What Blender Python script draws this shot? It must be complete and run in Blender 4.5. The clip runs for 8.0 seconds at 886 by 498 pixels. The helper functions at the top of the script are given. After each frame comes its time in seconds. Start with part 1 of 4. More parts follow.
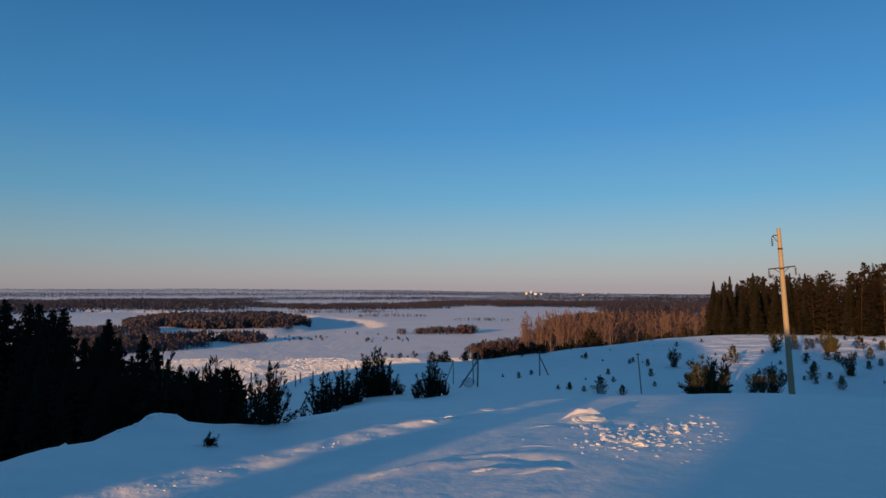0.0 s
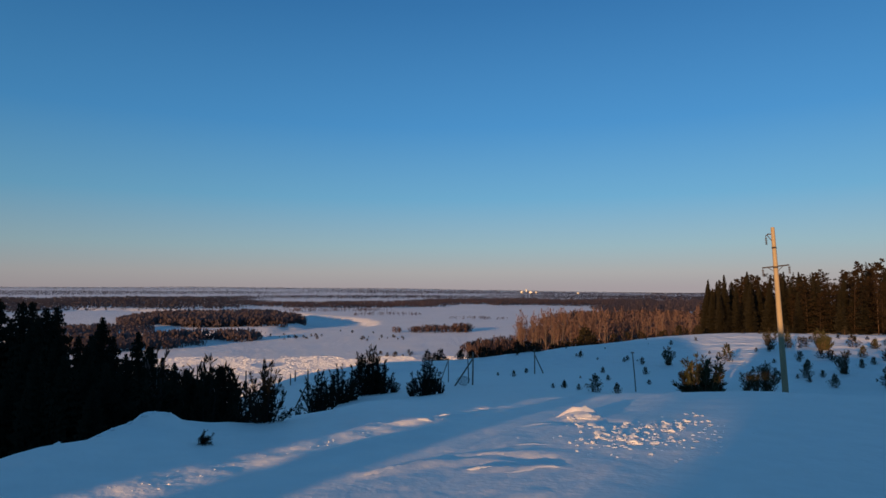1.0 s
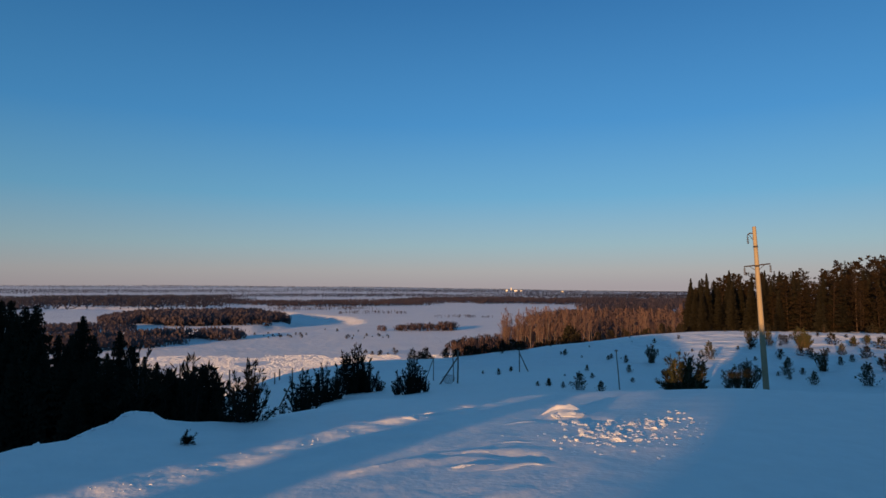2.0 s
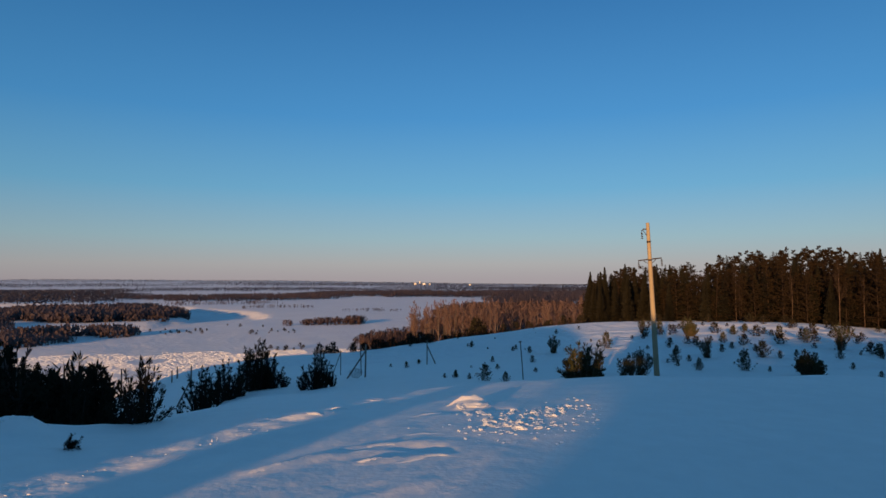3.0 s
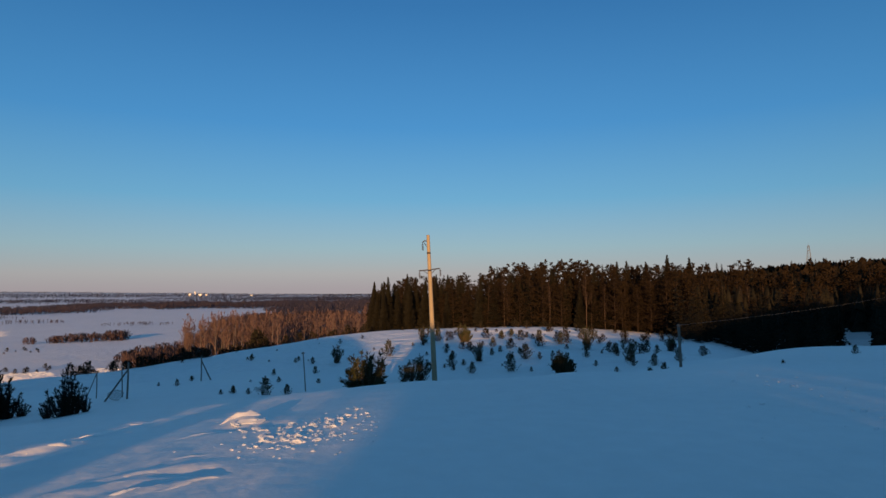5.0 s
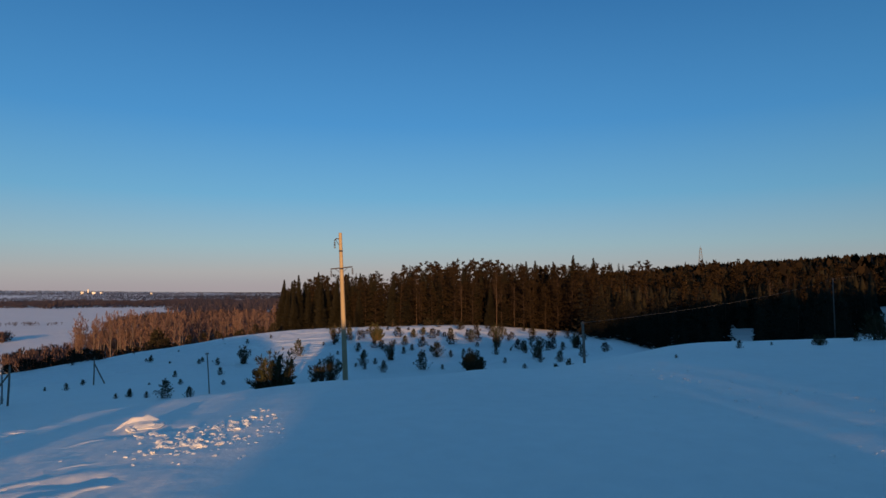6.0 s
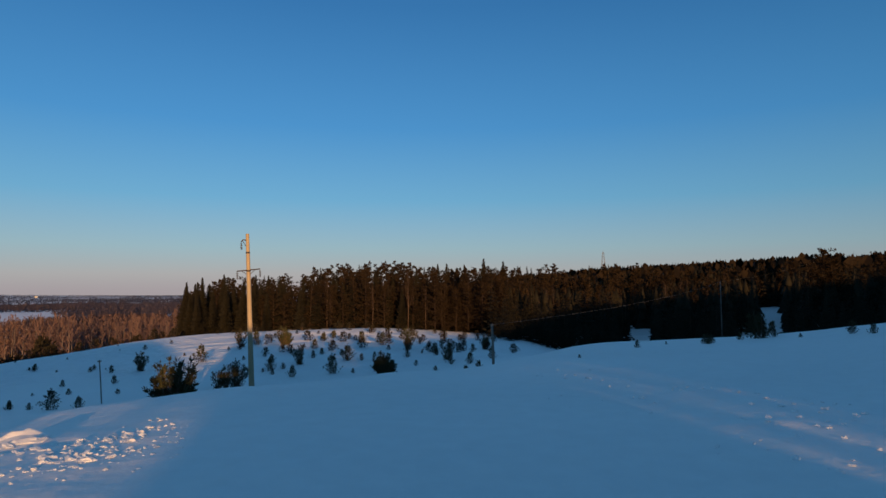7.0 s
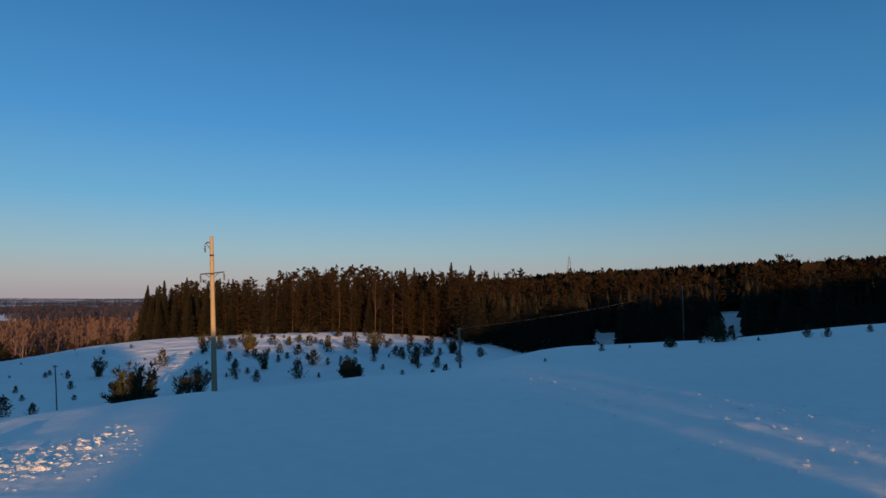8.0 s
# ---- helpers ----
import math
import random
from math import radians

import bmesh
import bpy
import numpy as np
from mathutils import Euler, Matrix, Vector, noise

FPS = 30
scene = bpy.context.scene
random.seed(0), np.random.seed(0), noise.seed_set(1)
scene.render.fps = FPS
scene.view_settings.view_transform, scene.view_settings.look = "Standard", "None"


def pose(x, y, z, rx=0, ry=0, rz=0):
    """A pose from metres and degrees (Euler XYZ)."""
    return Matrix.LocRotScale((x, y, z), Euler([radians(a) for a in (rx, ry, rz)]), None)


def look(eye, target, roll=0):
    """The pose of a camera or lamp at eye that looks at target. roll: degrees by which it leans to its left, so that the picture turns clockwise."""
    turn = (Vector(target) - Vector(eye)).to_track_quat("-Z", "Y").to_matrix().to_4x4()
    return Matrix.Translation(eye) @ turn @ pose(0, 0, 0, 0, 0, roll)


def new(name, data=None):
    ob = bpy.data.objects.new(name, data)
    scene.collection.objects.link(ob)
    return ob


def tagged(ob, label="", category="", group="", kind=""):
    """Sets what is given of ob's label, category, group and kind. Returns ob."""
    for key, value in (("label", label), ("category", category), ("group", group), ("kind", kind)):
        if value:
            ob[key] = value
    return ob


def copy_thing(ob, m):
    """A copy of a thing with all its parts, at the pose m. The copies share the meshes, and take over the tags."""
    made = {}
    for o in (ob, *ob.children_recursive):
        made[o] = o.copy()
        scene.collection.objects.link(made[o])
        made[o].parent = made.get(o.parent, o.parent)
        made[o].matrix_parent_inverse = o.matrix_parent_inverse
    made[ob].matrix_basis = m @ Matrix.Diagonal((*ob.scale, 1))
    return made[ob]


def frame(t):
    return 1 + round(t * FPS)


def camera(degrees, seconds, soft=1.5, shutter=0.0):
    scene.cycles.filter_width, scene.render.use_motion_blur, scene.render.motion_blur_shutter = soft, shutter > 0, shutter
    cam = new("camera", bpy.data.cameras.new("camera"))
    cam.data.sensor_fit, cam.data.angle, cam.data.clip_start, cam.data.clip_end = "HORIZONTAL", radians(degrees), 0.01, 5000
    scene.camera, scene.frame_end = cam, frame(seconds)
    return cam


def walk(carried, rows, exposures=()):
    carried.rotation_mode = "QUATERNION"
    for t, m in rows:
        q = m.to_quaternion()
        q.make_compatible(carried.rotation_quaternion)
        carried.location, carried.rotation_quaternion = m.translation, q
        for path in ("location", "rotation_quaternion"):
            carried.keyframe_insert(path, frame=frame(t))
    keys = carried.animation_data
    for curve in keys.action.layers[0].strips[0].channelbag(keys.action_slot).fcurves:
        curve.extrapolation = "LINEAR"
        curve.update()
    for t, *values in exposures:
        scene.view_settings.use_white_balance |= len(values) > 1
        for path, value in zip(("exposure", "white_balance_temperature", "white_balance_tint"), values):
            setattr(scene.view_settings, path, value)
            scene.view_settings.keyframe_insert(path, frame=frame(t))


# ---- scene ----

# ---------- camera and its walk: a slow pan to the right, standing on a snowy hill ----------
EYE_Z = 1.7
cam = camera(70.23, 8.0)
PATH = [(0.0, 0.0, 3.7, 0.0), (0.5, -0.24, 3.54, 0.0), (1.0, -0.43, 3.55, -0.05), (2.3, -3.34, 3.25, -0.06),
        (2.5, -4.93, 3.1, -0.06), (3.0, -10.05, 2.81, 0.06), (3.5, -15.97, 2.97, 0.16), (4.0, -21.06, 3.17, 0.3),
        (4.5, -25.32, 3.53, 0.36), (6.0, -37.28, 3.48, 0.16), (6.5, -41.26, 3.57, 0.2), (7.0, -45.26, 3.7, 0.2),
        (7.5, -47.59, 4.01, 0.2), (8.0, -48.21, 4.05, 0.05)]
ARM = 0.15
walk(cam, [(t, pose(-ARM * math.sin(radians(y)), ARM * math.cos(radians(y)), EYE_Z, 90 + p, r, y)) for t, y, p, r in PATH],
     [(0.0, 0.4), (8.0, 0.4)])

# ---------- world and sun: a low evening sun behind the viewpoint ----------
SUN_AZ, SUN_EL = -149.5, 6.5          # degrees to the right of +y, and above the horizon
world = bpy.data.worlds.new("sky")
scene.world = world
world.use_nodes = True
wn = world.node_tree.nodes
wn.clear()
sky = wn.new("ShaderNodeTexSky")
sky.sky_type = "NISHITA"
sky.sun_disc = False
sky.sun_elevation = radians(SUN_EL)
sky.sun_rotation = radians(SUN_AZ % 360)
sky.altitude, sky.air_density, sky.dust_density, sky.ozone_density = 150, 1.0, 1.2, 2.0
background = wn.new("ShaderNodeBackground")
background.inputs["Strength"].default_value = 0.755
world_out = wn.new("ShaderNodeOutputWorld")
wl = world.node_tree.links
# clear winter air: the texture's scattered light under a clean blue that pales towards the horizon
coord, parts_xyz, height = wn.new("ShaderNodeTexCoord"), wn.new("ShaderNodeSeparateXYZ"), wn.new("ShaderNodeValToRGB")
wl.new(coord.outputs["Generated"], parts_xyz.inputs["Vector"])
wl.new(parts_xyz.outputs["Z"], height.inputs["Fac"])
SKY_STEPS = [(0.0, (0.42, 0.362, 0.385)), (0.025, (0.435, 0.408, 0.418)), (0.065, (0.32, 0.445, 0.49)), (0.14, (0.148, 0.385, 0.56)),
             (0.25, (0.062, 0.275, 0.544)), (0.42, (0.03, 0.17, 0.392)), (1.0, (0.06, 0.135, 0.191))]
for k, (at, c) in enumerate(SKY_STEPS):
    stop = height.color_ramp.elements[k] if k < 2 else height.color_ramp.elements.new(at)
    stop.position, stop.color = at, (*c, 1)
dim, blend = wn.new("ShaderNodeMix"), wn.new("ShaderNodeMix")
dim.data_type = blend.data_type = "RGBA"
dim.blend_type = "MULTIPLY"
dim.inputs["Factor"].default_value = 1.0
dim.inputs["B"].default_value = (0.075, 0.115, 0.195, 1)
blend.inputs["Factor"].default_value = 0.8
wl.new(sky.outputs["Color"], dim.inputs["A"])
wl.new(dim.outputs["Result"], blend.inputs["A"])
wl.new(height.outputs["Color"], blend.inputs["B"])
# the sky is a little brighter across from the sun than to either side of it
across, share, glow = wn.new("ShaderNodeVectorMath"), wn.new("ShaderNodeMapRange"), wn.new("ShaderNodeVectorMath")
across.operation, glow.operation = "DOT_PRODUCT", "SCALE"
across.inputs[1].default_value = (math.sin(radians(24)), math.cos(radians(24)), 0)
share.inputs["From Min"].default_value, share.inputs["From Max"].default_value = 0.5, 1.0
share.inputs["To Min"].default_value, share.inputs["To Max"].default_value = 0.865, 1.05
wl.new(coord.outputs["Generated"], across.inputs[0])
wl.new(across.outputs["Value"], share.inputs["Value"])
wl.new(blend.outputs["Result"], glow.inputs[0])
wl.new(share.outputs["Result"], glow.inputs["Scale"])
wl.new(glow.outputs["Vector"], background.inputs["Color"])
wl.new(background.outputs["Background"], world_out.inputs["Surface"])

sun_data = bpy.data.lights.new("sun", "SUN")
sun_data.energy, sun_data.angle, sun_data.color = 5.0, radians(0.5), (1.0, 0.53, 0.2)
sun = new("sun", sun_data)
_a, _e = radians(SUN_AZ), radians(SUN_EL)
SUN_DIR = Vector((math.sin(_a) * math.cos(_e), math.cos(_a) * math.cos(_e), math.sin(_e)))
sun.matrix_world = look(SUN_DIR * 100, (0, 0, 0))


# ---------- materials ----------
def material(name, color, rough=0.8, spec=0.3, vary=0.25, grain=8.0, broad=0.6, bump=0.3, bump_size=20.0, per_object=0.0, per_island=0.0, tint=None, step=0.02):
    """A surface with two scales of variation and a fine relief; sizes in cycles a metre."""
    m = bpy.data.materials.new(name)
    m.use_nodes = True
    nt = m.node_tree
    n, l = nt.nodes, nt.links
    b = n["Principled BSDF"]
    b.inputs["Roughness"].default_value = rough
    b.inputs["Specular IOR Level"].default_value = spec
    geo = n.new("ShaderNodeNewGeometry")
    fine, coarse = n.new("ShaderNodeTexNoise"), n.new("ShaderNodeTexNoise")
    fine.inputs["Scale"].default_value, coarse.inputs["Scale"].default_value = grain, broad
    fine.inputs["Detail"].default_value, coarse.inputs["Detail"].default_value = 4, 3
    for t in (fine, coarse):
        l.new(geo.outputs["Position"], t.inputs["Vector"])
    add = n.new("ShaderNodeMath")
    add.operation = "ADD"
    l.new(fine.outputs["Fac"], add.inputs[0])
    l.new(coarse.outputs["Fac"], add.inputs[1])
    last = add
    for amount, socket in ((per_object, None), (per_island, geo.outputs["Random Per Island"])):
        if amount:
            if socket is None:
                socket = n.new("ShaderNodeObjectInfo").outputs["Random"]
            mul = n.new("ShaderNodeMath")
            mul.operation = "MULTIPLY_ADD"
            l.new(socket, mul.inputs[0])
            mul.inputs[1].default_value = amount
            l.new(last.outputs[0], mul.inputs[2])
            last = mul
    top = 1.45 + per_object * 0.8 + per_island * 0.8
    ramp = n.new("ShaderNodeMapRange")
    l.new(last.outputs[0], ramp.inputs["Value"])
    ramp.inputs["From Min"].default_value, ramp.inputs["From Max"].default_value = 0.55, top
    mix = n.new("ShaderNodeMix")
    mix.data_type = "RGBA"
    dark = tuple(c * (1 - vary) for c in color)
    light = tint or tuple(min(1, c * (1 + vary)) for c in color)
    mix.inputs["A"].default_value, mix.inputs["B"].default_value = (*dark, 1), (*light, 1)
    l.new(ramp.outputs["Result"], mix.inputs["Factor"])
    l.new(mix.outputs["Result"], b.inputs["Base Color"])
    if bump:
        relief, bn = n.new("ShaderNodeTexNoise"), n.new("ShaderNodeBump")
        relief.inputs["Scale"].default_value, relief.inputs["Detail"].default_value = bump_size, 5
        l.new(geo.outputs["Position"], relief.inputs["Vector"])
        l.new(relief.outputs["Fac"], bn.inputs["Height"])
        bn.inputs["Strength"].default_value, bn.inputs["Distance"].default_value = bump, step
        l.new(bn.outputs["Normal"], b.inputs["Normal"])
    return m


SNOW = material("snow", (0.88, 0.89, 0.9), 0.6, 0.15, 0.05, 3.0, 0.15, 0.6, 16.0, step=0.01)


# far snow: base colour darkened so that the sunlit valley looks dimmer
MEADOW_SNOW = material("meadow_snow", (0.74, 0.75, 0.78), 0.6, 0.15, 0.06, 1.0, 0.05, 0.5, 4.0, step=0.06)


def coarse_relief(m, *layers):
    """Adds coarser, wind-rippled relief under the fine one; each layer is its cycles a metre and its height."""
    n, l = m.node_tree.nodes, m.node_tree.links
    last, geo = next(q for q in n if q.type == "BUMP"), next(q for q in n if q.type == "NEW_GEOMETRY")
    for scale, step in layers:
        tex, b = n.new("ShaderNodeTexNoise"), n.new("ShaderNodeBump")
        tex.inputs["Scale"].default_value, tex.inputs["Detail"].default_value = scale, 3
        l.new(geo.outputs["Position"], tex.inputs["Vector"])
        l.new(tex.outputs["Fac"], b.inputs["Height"])
        b.inputs["Strength"].default_value, b.inputs["Distance"].default_value = 1.0, step
        l.new(b.outputs["Normal"], last.inputs["Normal"])
        last = b


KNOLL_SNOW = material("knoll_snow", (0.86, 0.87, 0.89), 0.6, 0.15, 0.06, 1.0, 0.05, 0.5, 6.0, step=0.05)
coarse_relief(KNOLL_SNOW, (1.1, 0.3), (0.3, 0.9))
coarse_relief(SNOW, (4.5, 0.014), (1.3, 0.035))
coarse_relief(MEADOW_SNOW, (1.3, 0.13), (0.26, 0.48))
CLOD = material("broken_snow", (0.86, 0.87, 0.88), 0.6, 0.25, 0.06, 9.0, 2.0, 0.6, 30.0, step=0.01)
NEEDLE = material("conifer_needles", (0.0195, 0.0178, 0.012), 0.95, 0.05, 0.4, 1.2, 0.3, 0, per_island=0.2, per_object=0.3)
PINE_NEEDLE = material("pine_needles", (0.0185, 0.0128, 0.0074), 0.9, 0.08, 0.35, 1.2, 0.3, 0, per_island=0.2, per_object=0.45)
YOUNG_NEEDLE = material("young_pine_needles", (0.038, 0.041, 0.021), 0.85, 0.12, 0.4, 2.0, 0.4, 0, per_island=0.4, per_object=0.4)
BARK = material("bark", (0.11, 0.075, 0.055), 0.9, 0.15, 0.4, 12.0, 1.0, 0.6, 30.0)
DARK_BARK = material("dark_bark", (0.026, 0.021, 0.018), 0.9, 0.1, 0.4, 12.0, 1.0, 0.4, 30.0)
PINE_BARK = material("pine_bark", (0.03, 0.02, 0.014), 0.85, 0.15, 0.4, 9.0, 0.7, 0.6, 25.0)
BIRCH_TWIG = material("birch_twigs", (0.035, 0.024, 0.018), 0.9, 0.1, 0.35, 0.6, 0.05, 0)
BIRCH_BARK = material("birch_bark", (0.12, 0.1, 0.09), 0.7, 0.2, 0.35, 5.0, 0.9, 0.3, 20.0)
TWIG = material("bare_twigs", (0.132, 0.084, 0.074), 0.85, 0.15, 0.35, 0.6, 0.05, 0, per_island=0.5)
# distance haze is put into the far woods' base colours as a mauve grey
HAZED_TWIG = material("hazed_bare_woods", (0.165, 0.125, 0.13), 0.9, 0.1, 0.35, 0.03, 0.006, 0, per_island=0.12)
HAZED_CONIFER = material("hazed_conifer_woods", (0.115, 0.103, 0.12), 0.9, 0.1, 0.35, 0.02, 0.004, 0, per_island=0.1)
CONCRETE = material("concrete", (0.31, 0.25, 0.16), 0.85, 0.25, 0.18, 14.0, 1.2, 0.4, 40.0, step=0.006)
STEEL = material("galvanised_steel", (0.16, 0.155, 0.15), 0.55, 0.4, 0.25, 10.0, 2.0, 0.15, 40.0)
RUST = material("rusted_steel", (0.05, 0.038, 0.032), 0.8, 0.3, 0.35, 12.0, 2.0, 0.3, 40.0)
GLASS_INS = material("insulator_glass", (0.06, 0.055, 0.05), 0.3, 0.5, 0.2, 10.0, 2.0, 0)
OLD_WOOD = material("weathered_wood", (0.17, 0.145, 0.125), 0.9, 0.15, 0.35, 14.0, 2.0, 0.5, 45.0)
PLASTER = material("white_plaster", (0.78, 0.77, 0.74), 0.8, 0.2, 0.08, 1.0, 0.2, 0)
ROOFING = material("grey_roofing", (0.3, 0.3, 0.31), 0.8, 0.2, 0.2, 1.0, 0.2, 0)


# ---------- mesh helpers ----------
class Shape:
    """Collects points and faces for one mesh."""

    def __init__(self):
        self.v, self.f, self.n = [], [], 0

    def add(self, verts, faces):
        verts = np.asarray(verts, float)
        k = self.n
        self.v.append(verts)
        self.f += [tuple(i + k for i in f) for f in faces]
        self.n += len(verts)

    def tube(self, path, radii, sides=6, cap=True):
        path = [Vector(p) for p in path]
        verts, faces = [], []
        for i, p in enumerate(path):
            d = (path[min(i + 1, len(path) - 1)] - path[max(i - 1, 0)]).normalized()
            a = d.orthogonal().normalized() if abs(d.z) < 0.99 else Vector((1, 0, 0))
            a = (a - d * a.dot(d)).normalized()
            b = d.cross(a)
            for j in range(sides):
                w = 2 * math.pi * j / sides
                verts.append(p + (a * math.cos(w) + b * math.sin(w)) * radii[i])
        for i in range(len(path) - 1):
            for j in range(sides):
                k = (j + 1) % sides
                faces.append((i * sides + j, i * sides + k, (i + 1) * sides + k, (i + 1) * sides + j))
        if cap:
            faces.append(tuple(range((len(path) - 1) * sides, len(path) * sides)))
            faces.append(tuple(reversed(range(sides))))
        self.add(verts, faces)

    def box(self, centre, size, turn=None, bevel=0.0):
        bm = bmesh.new()
        bmesh.ops.create_cube(bm, size=1)
        bmesh.ops.scale(bm, vec=size, verts=bm.verts)
        if bevel:
            bmesh.ops.bevel(bm, geom=bm.edges[:], offset=bevel, segments=2, affect="EDGES")
        if turn is not None:
            bmesh.ops.transform(bm, matrix=turn, verts=bm.verts)
        bm.verts.index_update()
        self.add([v.co + Vector(centre) for v in bm.verts], [[v.index for v in f.verts] for f in bm.faces])
        bm.free()

    def mesh(self, name, mat, smooth=True):
        me = bpy.data.meshes.new(name)
        me.from_pydata(np.concatenate(self.v).tolist(), [], self.f)
        me.materials.append(mat)
        if smooth:
            me.polygons.foreach_set("use_smooth", [True] * len(me.polygons))
        me.update()
        return me


def part(name, shape, mat, parent, label="", smooth=True):
    ob = new(name, shape.mesh(name, mat, smooth))
    ob.parent = parent
    return tagged(ob, label=label)


def thing(name, label, category, group=""):
    return tagged(new(name), label, category, group)


# ---------- the lie of the land ----------
def pchip(x, y, q):
    """Smooth interpolation that does not overshoot, at the points q."""
    x, y, q = np.asarray(x, float), np.asarray(y, float), np.asarray(q, float)
    h, d = np.diff(x), np.diff(y) / np.diff(x)
    m = np.zeros_like(y)
    for i in range(1, len(x) - 1):
        if d[i - 1] * d[i] > 0:
            w1, w2 = 2 * h[i] + h[i - 1], h[i] + 2 * h[i - 1]
            m[i] = (w1 + w2) / (w1 / d[i - 1] + w2 / d[i])
    m[0], m[-1] = d[0], d[-1]
    k = np.clip(np.searchsorted(x, q) - 1, 0, len(x) - 2)
    t = (q - x[k]) / h[k]
    return ((1 + 2 * t) * (1 - t) ** 2 * y[k] + t * (1 - t) ** 2 * h[k] * m[k] + t * t * (3 - 2 * t) * y[k + 1] + t * t * (t - 1) * h[k] * m[k + 1])


# directions, degrees to the right of +y; for each the crest of the near snow, the dip behind it, the brow and the land beyond
WAY = [-180, -138, -110, -90, -60, -36, -26, -18, -10, -4, 4, 12, 20, 28, 40, 50, 60, 70, 84, 100, 135, 180]
CREST_R = [15, 15, 12, 10, 8, 7, 9, 10, 12, 14, 14, 14, 14, 14, 16, 26, 33, 33, 33, 30, 15, 15]
CREST_Z = [.5, .3, .2, .2, .1, .12, 0, -.33, -.55, -.72, -.75, -.6, -.45, -.32, -.38, -1.3, -.96, -.58, .49, 1.4, .8, .5]
LIP_DROP = [.3, .1, .3, 1.0, 2.0, 2.4, 2.2, 1.5, 1.0, .85, .8, .8, .75, .8, .7, .75, .4, .38, .3, .2, 0, .3]
DIP_Z = [1.5, 1, 0, -2, -10, -16, -14, -7.5, -4.9, -4.5, -4.2, -4.1, -4.3, -4.6, -4.7, -3.2, -1.78, -1.36, .0, 1.3, 3, 1.5]
BROW_R = [60, 60, 60, 60, 60, 60, 60, 52, 54, 57, 65, 80, 90, 84, 84, 88, 95, 95, 95, 90, 60, 60]
BROW_Z = [2.5, 1.6, -1, -5, -16, -22, -21, -8.3, -5.5, -5.2, -5.7, -5.6, -4.84, -4.02, -4.22, -5.18, -8, -7.5, -4.5, 0, 4.5, 2.5]
MID_Z = [6, 5, -4, -16, -29, -30, -30, -30, -30, -30, -30, -29, -24, -12, -8, -8, -7, -3.4, -1, 3, 8, 6]
HILL_Z = [10, 9, -8, -25, -30, -30, -30, -30, -30, -30, -30, -30, -29, -22, -6, 0, 4, 6, 8, 10, 12, 10]
FAR_Z = [10, 10, 0, -20, -30, -30, -30, -30, -30, -30, -30, -30, -30, -30, -24, -10, 6, 10, 12, 12, 12, 10]
FAR_EDGE = [-30, -30, -20, 0, 4, 5, 5, 4, 0, -6, -16, -27, -36, -38, -36, -30, -30, -30, -30, -30, -30, -30]
TH = np.arange(-180, 180.01, 0.5)
RAD = np.concatenate([np.arange(0, 20, 0.25), np.geomspace(20, 5000, 330)])


def land_table():
    tab = np.zeros((len(TH), len(RAD)))
    cols = [pchip(WAY, c, TH) for c in (CREST_R, CREST_Z, LIP_DROP, DIP_Z, BROW_R, BROW_Z, MID_Z, HILL_Z, FAR_Z, FAR_EDGE)]
    for i in range(len(TH)):
        cr, cz, lip, dz, br, bz, mz, hz, fz, ez = [c[i] for c in cols]
        tab[i] = pchip([0, 5, cr, cr + 4, 40, br, 185, 420, 1100, 5000], [0, 0.0, cz, cz - lip, dz, bz, mz, hz, fz, ez], RAD)
    for _ in range(4):
        tab[1:-1] = (tab[:-2] + 2 * tab[1:-1] + tab[2:]) / 4
    return tab


LAND = land_table()


def ramp01(x, a, b):
    t = np.clip((np.asarray(x, float) - a) / (b - a), 0, 1)
    return t * t * (3 - 2 * t)


def waves(x, y, scale, seed, n=7):
    """Uneven rolling relief out of a few crossing waves, about -1 to 1."""
    rng = np.random.RandomState(seed)
    z = 0
    for _ in range(n):
        a, k, p = rng.uniform(0, 6.28), rng.uniform(0.6, 1.7) / scale, rng.uniform(0, 6.28)
        z = z + np.sin((x * np.cos(a) + y * np.sin(a)) * k * 6.28 + p + 1.3 * np.sin((y * np.cos(a) - x * np.sin(a)) * k * 3.1 + p * 2))
    return z / n


RIVER = [(-430, 330), (-260, 372), (-165, 420), (-105, 490), (-86, 555), (-100, 625), (-150, 700), (-215, 790), (-330, 870), (-560, 950)]


